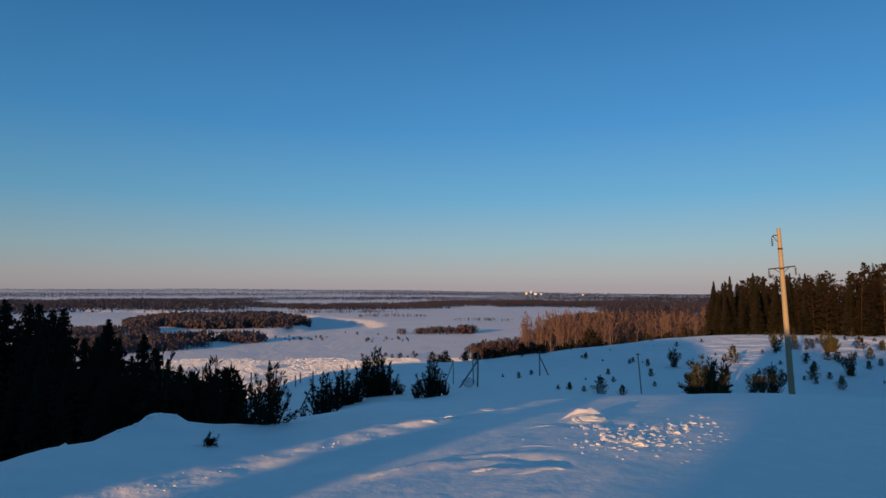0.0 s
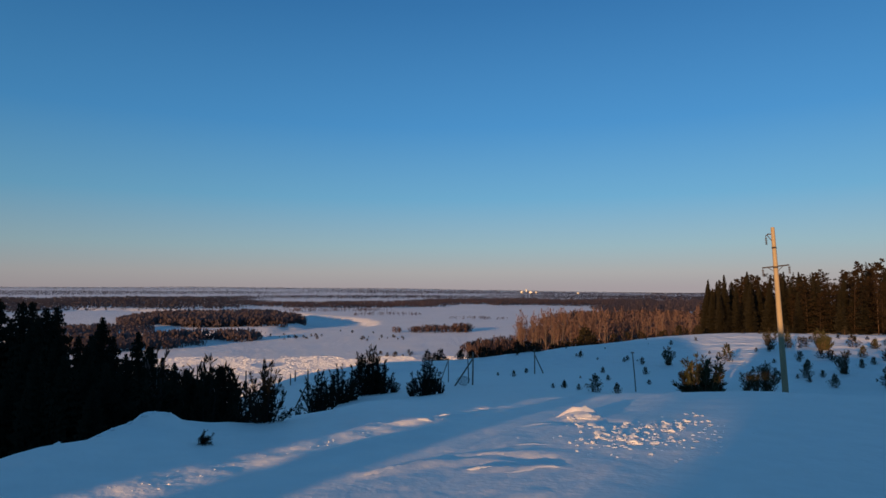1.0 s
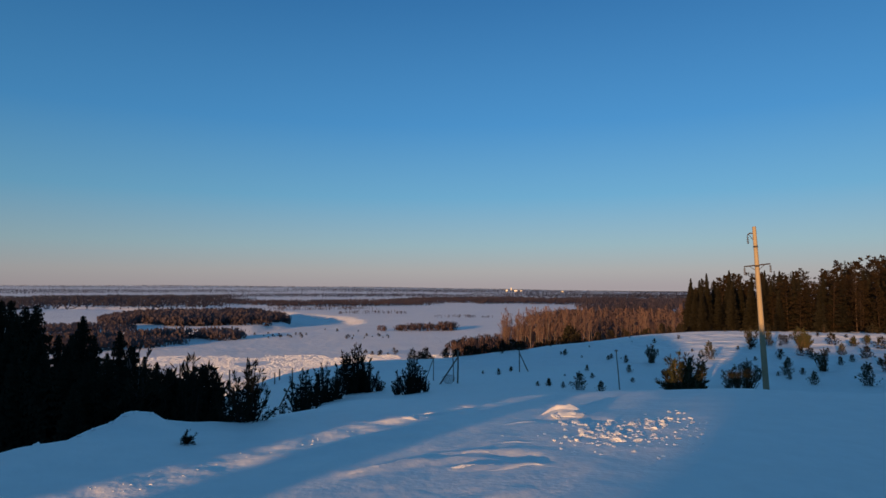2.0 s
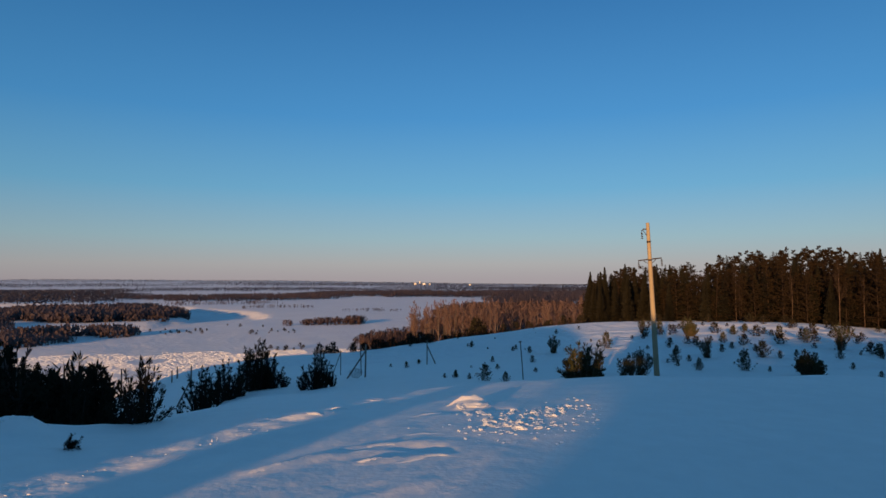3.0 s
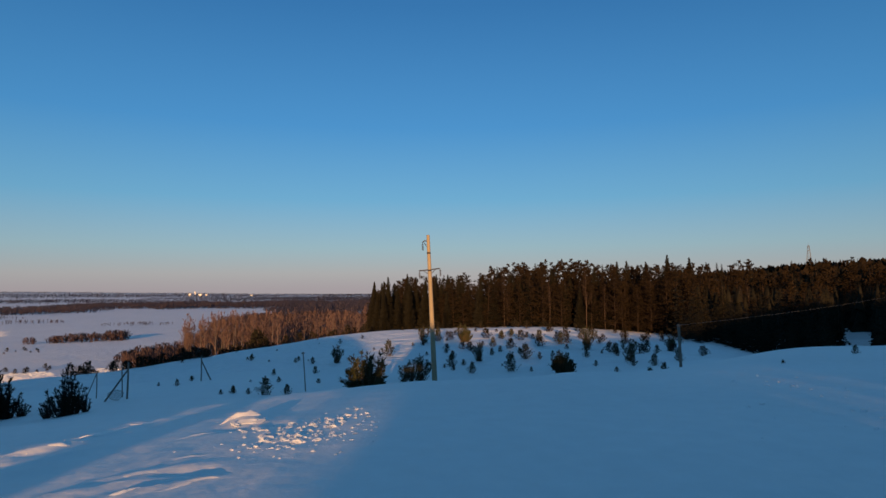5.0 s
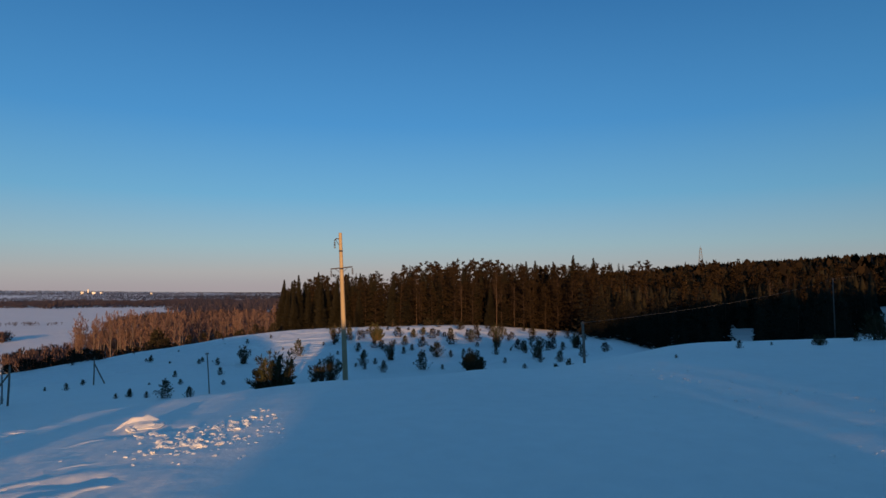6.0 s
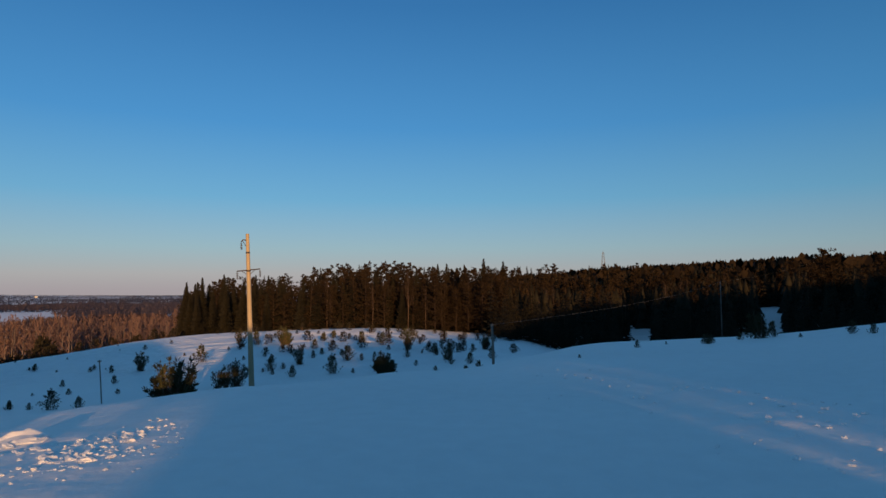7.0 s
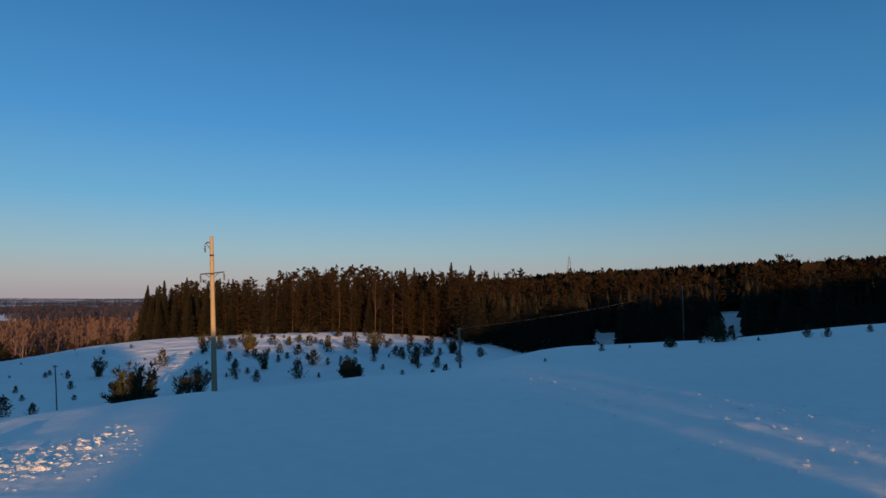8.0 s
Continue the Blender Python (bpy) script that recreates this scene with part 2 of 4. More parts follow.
RIDGES = [(0.75, 6.32, 0.5, 0.05, 5, 0.03), (0.75, 6.5, 0.45, 0.1, 3, -0.04), (-0.35, 6.35, 0.5, 0.08, 38, 0.04), (0.6, 6.95, 0.55, 0.06, 10, 0.028),
          (0.95, 6.75, 0.3, 0.12, -15, -0.05), (0.2, 6.6, 0.3, 0.08, 20, 0.03), (-1.0, 7.3, 0.9, 0.1, 48, 0.035), (-0.6, 8.0, 1.3, 0.12, 50, 0.04),
          (-0.2, 9.3, 0.5, 0.15, 35, 0.05), (0.35, 10.3, 0.35, 0.08, 15, 0.03), (0.8, 11.8, 0.18, 0.07, 8, 0.035), (2.1, 9.6, 0.26, 0.12, 8, 0.08),
          (2.1, 9.0, 0.5, 0.2, 0, -0.05), (-3.68, 8.6, 0.28, 0.22, 20, 0.16), (-3.3, 9.1, 0.5, 0.3, 30, 0.07), (-4.5, 7.75, 0.75, 0.6, 29, -0.12), (-5.3, 7.2, 0.4, 0.25, 35, 0.05), (-2.6, 9.5, 0.5, 0.3, 20, 0.05), (9.0, 7.8, 0.8, 0.3, 30, 0.03), (11.0, 4.6, 0.9, 0.25, -20, 0.03),
          (10.2, 3.4, 0.9, 0.25, 35, 0.03), (8.6, 3.0, 0.7, 0.2, -30, 0.03), (0.3, 5.2, 0.8, 0.1, 30, 0.025)]


def river_distance(x, y):
    best = np.full(np.shape(x), 1e9)
    for (ax, ay), (bx, by) in zip(RIVER[:-1], RIVER[1:]):
        dx, dy = bx - ax, by - ay
        t = np.clip(((x - ax) * dx + (y - ay) * dy) / (dx * dx + dy * dy), 0, 1)
        best = np.minimum(best, np.hypot(x - ax - t * dx, y - ay - t * dy))
    return best


def ground_z(x, y):
    x, y = np.asarray(x, float), np.asarray(y, float)
    r, th = np.hypot(x, y), np.degrees(np.arctan2(x, y))
    fi = np.clip((th + 180) / 0.5, 0, len(TH) - 1.001)
    i = fi.astype(int)
    fi = fi - i
    fj = np.interp(r, RAD, np.arange(len(RAD)))
    j = np.clip(fj.astype(int), 0, len(RAD) - 2)
    fj = fj - j
    z = (LAND[i, j] * (1 - fi) + LAND[i + 1, j] * fi) * (1 - fj) + (LAND[i, j + 1] * (1 - fi) + LAND[i + 1, j + 1] * fi) * fj
    near = 1 - ramp01(r, 60, 160)
    z = z + near * (0.05 * waves(x, y, 5.0, 3) * ramp01(r, 2, 12) + 0.015 * waves(x, y, 1.3, 4))
    z = z + 0.35 * waves(x, y, 26.0, 5) * ramp01(r, 25, 70) * (1 - ramp01(r, 300, 600))
    valley = ramp01(r, 190, 300) * ramp01(-z, 22, 28)
    z = z + valley * 0.8 * waves(x, y, 170.0, 6)
    # a low rise behind the viewpoint, across the sun's way
    a = radians(SUN_AZ + 180)
    along, side = x * math.sin(a) + y * math.cos(a), x * math.cos(a) - y * math.sin(a)
    z = z + 2.0 * np.exp(-((along + 33) / 8) ** 2) * ramp01(side, -110, -70) * (1 - ramp01(side, 70, 110))
    # crumbly, trodden crust along one line
    side = x * math.cos(a) - y * math.sin(a)
    worn = np.exp(-((side + 5.1) / 0.5) ** 4) * ramp01(r, 2, 4) * (1 - ramp01(r, 10, 13))
    z = z + worn * (0.016 * waves(x, y, 0.55, 21) + 0.01 * waves(x, y, 0.24, 22, 9))
    # wind-cut ridges and trodden hollows of the near snow, and a drift on the crest
    for cx, cy, along, wide, turn, amp in RIDGES:
        c, q = math.cos(radians(turn)), math.sin(radians(turn))
        a, b = (x - cx) * c + (y - cy) * q, (y - cy) * c - (x - cx) * q
        z = z + amp * np.exp(-(a / along) ** 4 - (b / wide) ** 2)
    z = z + 5 * ramp01(r, 2500, 4500) * waves(x, y, 1500.0, 9)
    d = river_distance(x, y) + 7 * waves(x, y, 60.0, 8)
    z = z - 4.0 * (1 - ramp01(d, 26, 36)) * valley
    return z


def gz(x, y):
    return float(ground_z(np.array([x]), np.array([y]))[0])


def polar(th, r):
    return r * math.sin(radians(th)), r * math.cos(radians(th))


def build_ground():
    th = np.concatenate([np.arange(-180, -44, 2.0), np.arange(-44, 92, 0.34), np.arange(92, 180, 2.0)])
    rad = np.concatenate([[0.0], np.geomspace(0.6, 4, 14), np.arange(4.1, 16, 0.085), np.geomspace(16, 120, 95), np.geomspace(122, 1300, 115), np.geomspace(1340, 4950, 22)])
    nt, nr = len(th), len(rad)
    A, R = np.meshgrid(np.radians(th), rad, indexing="ij")
    X, Y = R * np.sin(A), R * np.cos(A)
    Z = ground_z(X, Y)
    co = np.stack([X, Y, Z], -1).reshape(-1, 3)
    i, j = np.meshgrid(np.arange(nt), np.arange(nr - 1), indexing="ij")
    k = (i + 1) % nt
    q = np.stack([i * nr + j, i * nr + j + 1, k * nr + j + 1, k * nr + j], -1).reshape(-1, 4)
    me = bpy.data.meshes.new("ground")
    me.vertices.add(len(co))
    me.vertices.foreach_set("co", co.ravel())
    me.loops.add(q.size)
    me.loops.foreach_set("vertex_index", q.ravel()[::1])
    me.polygons.add(len(q))
    me.polygons.foreach_set("loop_start", np.arange(len(q)) * 4)
    me.polygons.foreach_set("use_smooth", np.ones(len(q), bool))
    me.update(calc_edges=True)
    me.validate()
    me.flip_normals()
    me.materials.append(SNOW)
    me.materials.append(KNOLL_SNOW)
    me.materials.append(MEADOW_SNOW)
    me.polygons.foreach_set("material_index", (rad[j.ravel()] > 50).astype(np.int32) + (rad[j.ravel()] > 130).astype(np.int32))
    return tagged(new("ground", me), "snow-covered hillside running down to a wide frozen valley", "ground", kind="structure")


build_ground()


# ---------- trees ----------
def spruce_parts(h, seed, whorls=28, arms=8, spread=0.17, steps=4, low=0.05):
    """A spruce: whorls of drooping limbs, each a row of hanging sprays on both sides."""
    rng = random.Random(seed)
    crown, trunk = Shape(), Shape()
    trunk.tube([(0, 0, -0.06 * h), (0, 0, h * 0.5), (0, 0, h * 0.98)], [h * 0.014, h * 0.008, 0.001 * h], 6)
    n = whorls * arms
    for i in range(n):
        f = ((i + rng.random()) / n) ** 0.92
        z = h * (low + (1.0 - low) * f)
        w = i * 2.4 + rng.uniform(-.5, .5)
        L = (h * spread * (1 - f) ** 0.9 + 0.01 * h) * rng.uniform(0.6, 1.12)
        droop = rng.uniform(-0.55, -0.15) + 0.25 * f
        d, s = Vector((math.cos(w), math.sin(w), 0)), Vector((-math.sin(w), math.cos(w), 0))
        p0 = Vector((0, 0, z))
        for k in range(steps):
            t = (k + 0.6) / steps
            c = p0 + d * L * t + Vector((0, 0, droop * L * t + 0.15 * L * t * t))
            wide = (L * 0.32 + 0.004 * h) * (1.15 - t) * rng.uniform(0.7, 1.3)
            hang = Vector((0, 0, -(0.016 * h + L * 0.2) * rng.uniform(0.5, 1.3)))
            tip = c + d * L * 0.75 / steps
            crown.add([c - d * L * 0.5 / steps, c + s * wide + hang, tip + hang * 0.3, c - s * wide + hang * rng.uniform(0.5, 1)], [(0, 1, 2), (0, 2, 3)])
    return trunk, crown


def spray(shape, rng, c, d0, r, n, open_=0.7, thin=0.1, out=None):
    """A brush of needle blades round a shoot that points along d0; out: the way that their broad sides face."""
    for _ in range(n):
        d = (d0 + Vector((rng.gauss(0, open_), rng.gauss(0, open_), rng.gauss(0, open_)))).normalized()
        s = d.cross(out).normalized() if out else d.orthogonal().normalized()
        s.rotate(Matrix.Rotation(rng.gauss(0, 0.6) if out else rng.random() * 6.28, 3, d))
        L = r * rng.uniform(0.6, 1.2)
        o = c + d * r * rng.uniform(0, 0.3)
        shape.add([o, o + d * L * 0.5 + s * L * thin, o + d * L, o + d * L * 0.5 - s * L * thin], [(0, 1, 2), (0, 2, 3)])


def pine_parts(h, seed, bare=0.25, n_arms=36, spread=0.15, broad=False, per=3, leaf=0.044, blades=8, fat=0.2):
    """A grown pine: a reddish trunk and a ragged crown of needle brushes on short limbs."""
    rng = random.Random(seed)
    crown, trunk = Shape(), Shape()
    lean = Vector((rng.uniform(-.02, .02) * h, rng.uniform(-.02, .02) * h, 0))
    trunk.tube([(0, 0, -0.06 * h), lean * .4 + Vector((0, 0, h * 0.45)), lean + Vector((0, 0, h * 0.96))], [h * 0.009, h * 0.007, 0.02], 6)
    for i in range(n_arms):
        g = (i + rng.random()) / n_arms
        f = bare + (1 - bare) * g
        w = rng.random() * 6.28
        shape_f = (0.5 + 0.6 * math.sin(math.pi * (g * 0.75 + 0.2))) * (1.15 - g * (0.35 if broad else 0.8))
        L = h * spread * shape_f * rng.uniform(0.5, 1.15)
        p0 = lean * f + Vector((0, 0, h * f * 0.97))
        d = Vector((math.cos(w), math.sin(w), rng.uniform(-0.1, 0.6)))
        p1 = p0 + d * L
        trunk.tube([p0, p1], [h * 0.004, 0.01], 3, False)
        for k in range(per):
            c = p0.lerp(p1, 0.3 + 0.75 * k / max(1, per - 1)) + Vector((rng.uniform(-.018, .018), rng.uniform(-.018, .018), rng.uniform(0, .015))) * h
            spray(crown, rng, c, (d + Vector((0, 0, 0.5))).normalized(), h * leaf * rng.uniform(0.8, 1.3), blades, 0.7, fat, Vector((math.cos(w), math.sin(w), 0.25)))
    return trunk, crown


def young_pine_parts(seed, arms=5, whorls=8, sprays=4, spread=0.44, lift=0.55, blades=6, leaf=1.1):
    """A young pine one metre high: whorls of rising limbs set with needle brushes, widest low down."""
    rng = random.Random(seed)
    crown, trunk = Shape(), Shape()
    trunk.tube([(0, 0, -0.35), (0, 0, 0.5), (rng.uniform(-.03, .03), 0, 0.97)], [0.022, 0.013, 0.006], 6)
    spray(crown, rng, Vector((0, 0, 0.9)), Vector((0, 0, 1)), 0.11, 10, 0.4)
    for i in range(whorls):
        f = (i + 0.2) / whorls
        for a in range(arms):
            w = 6.283 * (a + rng.random() * 0.8) / arms + i
            L = spread * (1.05 - 0.9 * f) * rng.uniform(0.4, 1.2)
            out = Vector((math.cos(w), math.sin(w), 0))
            p0 = Vector((0, 0, 0.01 + 0.85 * f))
            p1 = p0 + out * L * 0.6 + Vector((0, 0, L * lift * 0.25))
            p2 = p0 + out * L * 0.95 + Vector((0, 0, L * lift * rng.uniform(0.7, 1.2)))
            trunk.tube([p0, p2], [0.008, 0.004], 3, False)
            for k in range(sprays):
                t = 0.2 + 0.8 * k / (sprays - 1)
                c, d = (p0.lerp(p1, t * 2), p1 - p0) if t < 0.5 else (p1.lerp(p2, t * 2 - 1), p2 - p1)
                spray(crown, rng, c, d.normalized(), 0.082 * rng.uniform(0.8, 1.3) * leaf, blades, 0.6, 0.17)
    return trunk, crown


def thicket_parts(seed, stems=7, spread=0.5, shoots=18, sprays=4, blades=7, slack=0.5, leaf=0.075, dome=False, thin=0.1):
    """A many-stemmed young pine one metre high: rising stems thick with upright shoots."""
    rng = random.Random(seed)
    crown, trunk = Shape(), Shape()
    for i in range(stems):
        w = 6.283 * (i + rng.random() * 0.7) / stems
        out = Vector((math.cos(w), math.sin(w), 0)) * spread * rng.uniform(0.3, 1.0) * (0.25 if i == 0 else 1)
        h = rng.uniform(0.6, 0.95) if i else 1.0
        if dome:
            h = 0.22 + 0.78 * math.sqrt(max(0, 1 - (out.length / spread) ** 2)) * rng.uniform(0.7, 1.05)
        pts = [Vector((0, 0, -0.3)), out * 0.35 + Vector((0, 0, h * 0.25)), out * 0.8 + Vector((0, 0, h * 0.62)), out * 0.95 + Vector((0, 0, h))]
        trunk.tube(pts, [0.02, 0.015, 0.01, 0.004], 5, False)
        for k in range(shoots):
            t = (0.1 + 0.9 * (k + rng.random()) / shoots) * 2.999
            j = min(2, int(t))
            p0 = pts[j].lerp(pts[j + 1], t - j)
            a = rng.random() * 6.283
            L = 0.26 * (1.1 - 0.22 * t) * rng.uniform(0.5, 1.2)
            d = Vector((math.cos(a) * 0.8, math.sin(a) * 0.8, rng.uniform(0.2, 1.1))).normalized()
            p1 = p0 + d * L * 0.6
            p2 = p1 + (d + Vector((0, 0, 0.8))).normalized() * L * 0.5
            trunk.tube([p0, p2], [0.006, 0.003], 3, False)
            for q in range(sprays):
                u = 0.2 + 0.8 * q / (sprays - 1)
                c = p0.lerp(p1, u * 2) if u < 0.5 else p1.lerp(p2, u * 2 - 1)
                spray(crown, rng, c, (d + Vector((0, 0, slack))).normalized(), leaf * rng.uniform(0.8, 1.3), blades, 0.6, thin)
    return trunk, crown


def tufted_parts(seed, limbs=34, spread=0.72, tufts=7, blades=8, leaf=0.085, lift=0.9, thin=0.075, ragged=0.35):
    """A bushy young pine one metre high: limbs that sweep up from the base, each ending in long needle tufts."""
    rng = random.Random(seed)
    crown, trunk = Shape(), Shape()
    for i in range(limbs):
        w = i * 2.4 + rng.uniform(-.4, .4)
        e = rng.uniform(0, 1) ** 0.8 if i else 0.02
        L = rng.uniform(1 - ragged, 1.0)
        out = Vector((math.cos(w), math.sin(w), 0)) * spread * math.sin(e * 1.5) * (1.05 - 0.3 * e) * L
        top = (math.cos(e * 1.5) * 0.78 + 0.2) * L
        p0, p1, p2 = Vector((0, 0, -0.25)), out * 0.6 + Vector((0, 0, top * 0.4)), out + Vector((0, 0, top * lift + (1 - lift) * top * top))
        trunk.tube([p0, p1, p2], [0.018, 0.011, 0.004], 4, False)
        side = Vector((-math.sin(w), math.cos(w), 0))
        for k in range(tufts):
            t = 0.14 + 0.9 * k / tufts
            c, d = (p0.lerp(p1, t * 2), p1 - p0) if t < 0.5 else (p1.lerp(p2, t * 2 - 1), p2 - p1)
            d = (d.normalized() + side * rng.gauss(0, 0.5) + Vector((0, 0, 0.35))).normalized()
            q = c + d * rng.uniform(0.05, 0.15)
            trunk.tube([c, q], [0.005, 0.003], 3, False)
            for at in (0.35, 1.0):
                spray(crown, rng, c.lerp(q, at), d, leaf * rng.uniform(0.8, 1.3), blades, 0.42, thin)
        spray(crown, rng, p2, (p2 - p1).normalized(), leaf * 1.3, blades, 0.35, thin)
    return trunk, crown


def bare_parts(h, seed, n=15, first=0.2, wide=0.5, twig=0.012, forks=4, thick=0.011):
    """A leafless birch or alder: a trunk that forks into ever finer twigs."""
    rng = random.Random(seed)
    crown, trunk = Shape(), Shape()
    trunk.tube([(0, 0, -0.04 * h), (rng.uniform(-.02, .02) * h, 0, h * 0.4), (rng.uniform(-.03, .03) * h, 0, h * 0.92)], [h * thick, h * thick * 0.7, 0.02], 6)

    def grow(p, d, L, rad, level):
        crown.tube([p, p + d * L], [rad, rad * 0.6], 3, False)
        if level:
            for _ in range(forks):
                e = (d + Vector((rng.gauss(0, .4), rng.gauss(0, .4), rng.gauss(0.25, .3)))).normalized()
                grow(p + d * L * rng.uniform(0.35, 1.0), e, L * rng.uniform(0.45, 0.75), max(twig, rad * 0.55), level - 1)

    for i in range(n):
        f = first + (0.93 - first) * (i + rng.random()) / n
        w = rng.random() * 6.28
        d = Vector((math.cos(w) * wide, math.sin(w) * wide, 1)).normalized()
        grow(Vector((0, 0, h * f)), d, h * 0.2 * (1.25 - f), h * 0.0035, 2)
    return trunk, crown


class Kind:
    """One tree built once, then copied to its other places; size is its height in metres."""

    def __init__(self, name, label, category, group, size, parts, mats):
        self.args, self.size, self.parts, self.mats, self.first, self.s0 = (name, label, category, group), size, parts, mats, None, 1

    def put(self, x, y, h, turn=0.0, lean=0.0, sink=0.0, label=""):
        m, s = pose(x, y, gz(x, y) - sink, lean, 0, turn), h / self.size
        if self.first is None:
            self.first = thing(*self.args)
            for name, shape, mat in zip(("trunk", "crown"), self.parts, self.mats):
                part(name, shape, mat, self.first)
            self.first.matrix_basis = m @ Matrix.Scale(s, 4)
            self.s0 = s
            ob = self.first
        else:
            ob = copy_thing(self.first, m @ Matrix.Scale(s / self.s0, 4))
        if label:
            ob["label"] = label
        return ob


def scatter(kinds, n, way, reach, sizes, seed, gap=0.0, keep=None, lean=3, sink=0.05, top=None):
    """Sets n trees at random within a range of directions and distances; top: their tops keep to this skyline."""
    rng = random.Random(seed)
    spots, tries = [], 0
    while len(spots) < n and tries < n * 60:
        tries += 1
        th, r = rng.uniform(*way), math.sqrt(rng.uniform(reach[0] ** 2, reach[1] ** 2))
        x, y = polar(th, r)
        if keep and not keep(th, r):
            continue
        if any((x - a) ** 2 + (y - b) ** 2 < gap * gap for a, b in spots):
            continue
        spots.append((x, y))
        h = rng.uniform(*sizes)
        if top:
            h *= EYE_Z + r * math.tan(radians(top(th))) - gz(x, y)
        rng.choice(kinds).put(x, y, h, rng.uniform(0, 360), rng.uniform(-lean, lean), sink)
    return spots


FOREST = "forest trees"
SPRUCE = [Kind("spruce_tree", "tall dark green spruce in the snowy forest edge", "tree", FOREST, 16, spruce_parts(16, 10 + i, 22, 7, 0.17, 3), (BARK, NEEDLE)) for i in range(4)]
PINE = [Kind("pine_tree", "tall pine with a reddish trunk in the forest edge", "tree", FOREST, 17, pine_parts(17, 20 + i, 0.02 + 0.04 * i, 38, 0.2, False, 3, 0.038, 6, 0.26), (PINE_BARK, PINE_NEEDLE)) for i in range(5)]
FRONT_PINE = [Kind("pine_tree", "tall dense pine in the sunlit forest edge", "tree", FOREST, 17, pine_parts(17, 120 + i, 0.01 + 0.02 * i, 66, 0.235, False, 6, 0.0235, 6, 0.26), (PINE_BARK, PINE_NEEDLE)) for i in range(5)]
FRONT_SPRUCE = [Kind("spruce_tree", "tall narrow dark spruce in the forest edge", "tree", FOREST, 16, spruce_parts(16, 130 + i, 44, 9, 0.15, 4), (BARK, NEEDLE)) for i in range(4)]
BROAD_PINE = [Kind("pine_tree", "broad-crowned old pine on the forest skyline", "tree", FOREST, 17, pine_parts(17, 26 + i, 0.25, 90, 0.22, True, 5, 0.028, 8), (PINE_BARK, PINE_NEEDLE)) for i in range(2)]
EDGE_BIRCH = [Kind("birch_tree", "bare birch with a pale trunk in the forest edge", "tree", FOREST, 15, bare_parts(15, 70 + i, 16, 0.3, 0.4, 0.02, 3, 0.006), (BARK, BIRCH_TWIG)) for i in range(3)]
DARK_SPRUCE = [Kind("spruce_tree", "dark spruce on the shaded slope below the crest", "tree", "spruces on the slope", 12, spruce_parts(12, 30 + i, 34, 12, 0.25, 4), (BARK, NEEDLE)) for i in range(4)]
YOUNG = [Kind("young_pine", "small young pine growing out of the snow", "young tree", "young pines", 1, young_pine_parts(40 + i), (BARK, YOUNG_NEEDLE)) for i in range(5)]
FAR_YOUNG = [Kind("young_pine", "small dark young pine on the snow", "young tree", "young pines", 1, young_pine_parts(46 + i, 5, 4, 3, blades=5, leaf=2.0), (BARK, NEEDLE)) for i in range(3)]
WIDE_BUSH = [Kind("young_pine", "wide bushy young pine with upswept limbs on the snowy slope", "young tree", "young pines", 1, tufted_parts(90 + i, 58, 0.66, 7, 9, 0.088, 0.9, 0.1, 0.34), (BARK, YOUNG_NEEDLE)) for i in range(2)]
BUSHY = [Kind("young_pine", "dense many-stemmed young pine on the snowy slope", "young tree", "young pines", 1, thicket_parts(50 + i), (BARK, YOUNG_NEEDLE)) for i in range(4)]
CREST_PINE = [Kind("young_pine", "dark ragged young pine on the snow crest", "young tree", "young pines on the crest", 1, parts, (DARK_BARK, NEEDLE)) for parts in (tufted_parts(56, 28, 0.5, 6, 9, 0.065, 0.9, 0.1, 0.5), tufted_parts(57, 24, 0.42, 6, 9, 0.065, 0.9, 0.1, 0.5), young_pine_parts(58, 5, 7, 4, 0.4, 0.9, 6, 0.95), young_pine_parts(59, 4, 8, 4, 0.34, 1.0, 6, 0.95), tufted_parts(60, 26, 0.55, 6, 9, 0.07, 0.85, 0.1, 0.45))]
BIRCH = [Kind("birch_tree", "bare birch standing in the valley", "tree", "birches in the valley", 14, bare_parts(14, 60 + i, 12, 0.15, twig=0.06, forks=3), (BIRCH_BARK, TWIG)) for i in range(4)]

TOP_WAY = [20, 22.5, 25.2, 27.8, 31.1, 33.9, 36.7, 40.8, 43.9, 46, 49, 54.2, 59.2, 68.7, 74.3, 76.3, 78.3, 83.3, 95]
TOP_EL = [0, 0.5, 1.2, 1.3, 1.6, 2.2, 2.55, 2.8, 2.25, 2.2, 2.3, 2.35, 2.45, 2.5, 2.5, 2.4, 1.8, 2.45, 2.9]


def skyline(th):
    return float(np.interp(th, TOP_WAY, TOP_EL))


# forest on the knoll: a dense front row, then the depth behind it
scatter(FRONT_SPRUCE, 34, (22.9, 30.5), (104, 124), (0.72, 1.05), 100, 1.8, top=skyline)
scatter(FRONT_PINE + FRONT_PINE + FRONT_SPRUCE, 125, (28.5, 51), (103, 118), (0.6, 0.95), 101, 1.9, top=skyline)
scatter(PINE + SPRUCE, 150, (23, 52), (118, 160), (0.8, 0.98), 102, 2.2, top=skyline)
for th, r, el in ((34.9, 103.5, 1.2), (38.9, 103, 1.0), (42.1, 102.5, 1.6), (43.7, 103.5, 0.3)):
    EDGE_BIRCH[int(th) % 3].put(*polar(th, r), EYE_Z + r * math.tan(radians(el)) - gz(*polar(th, r)), th * 40)
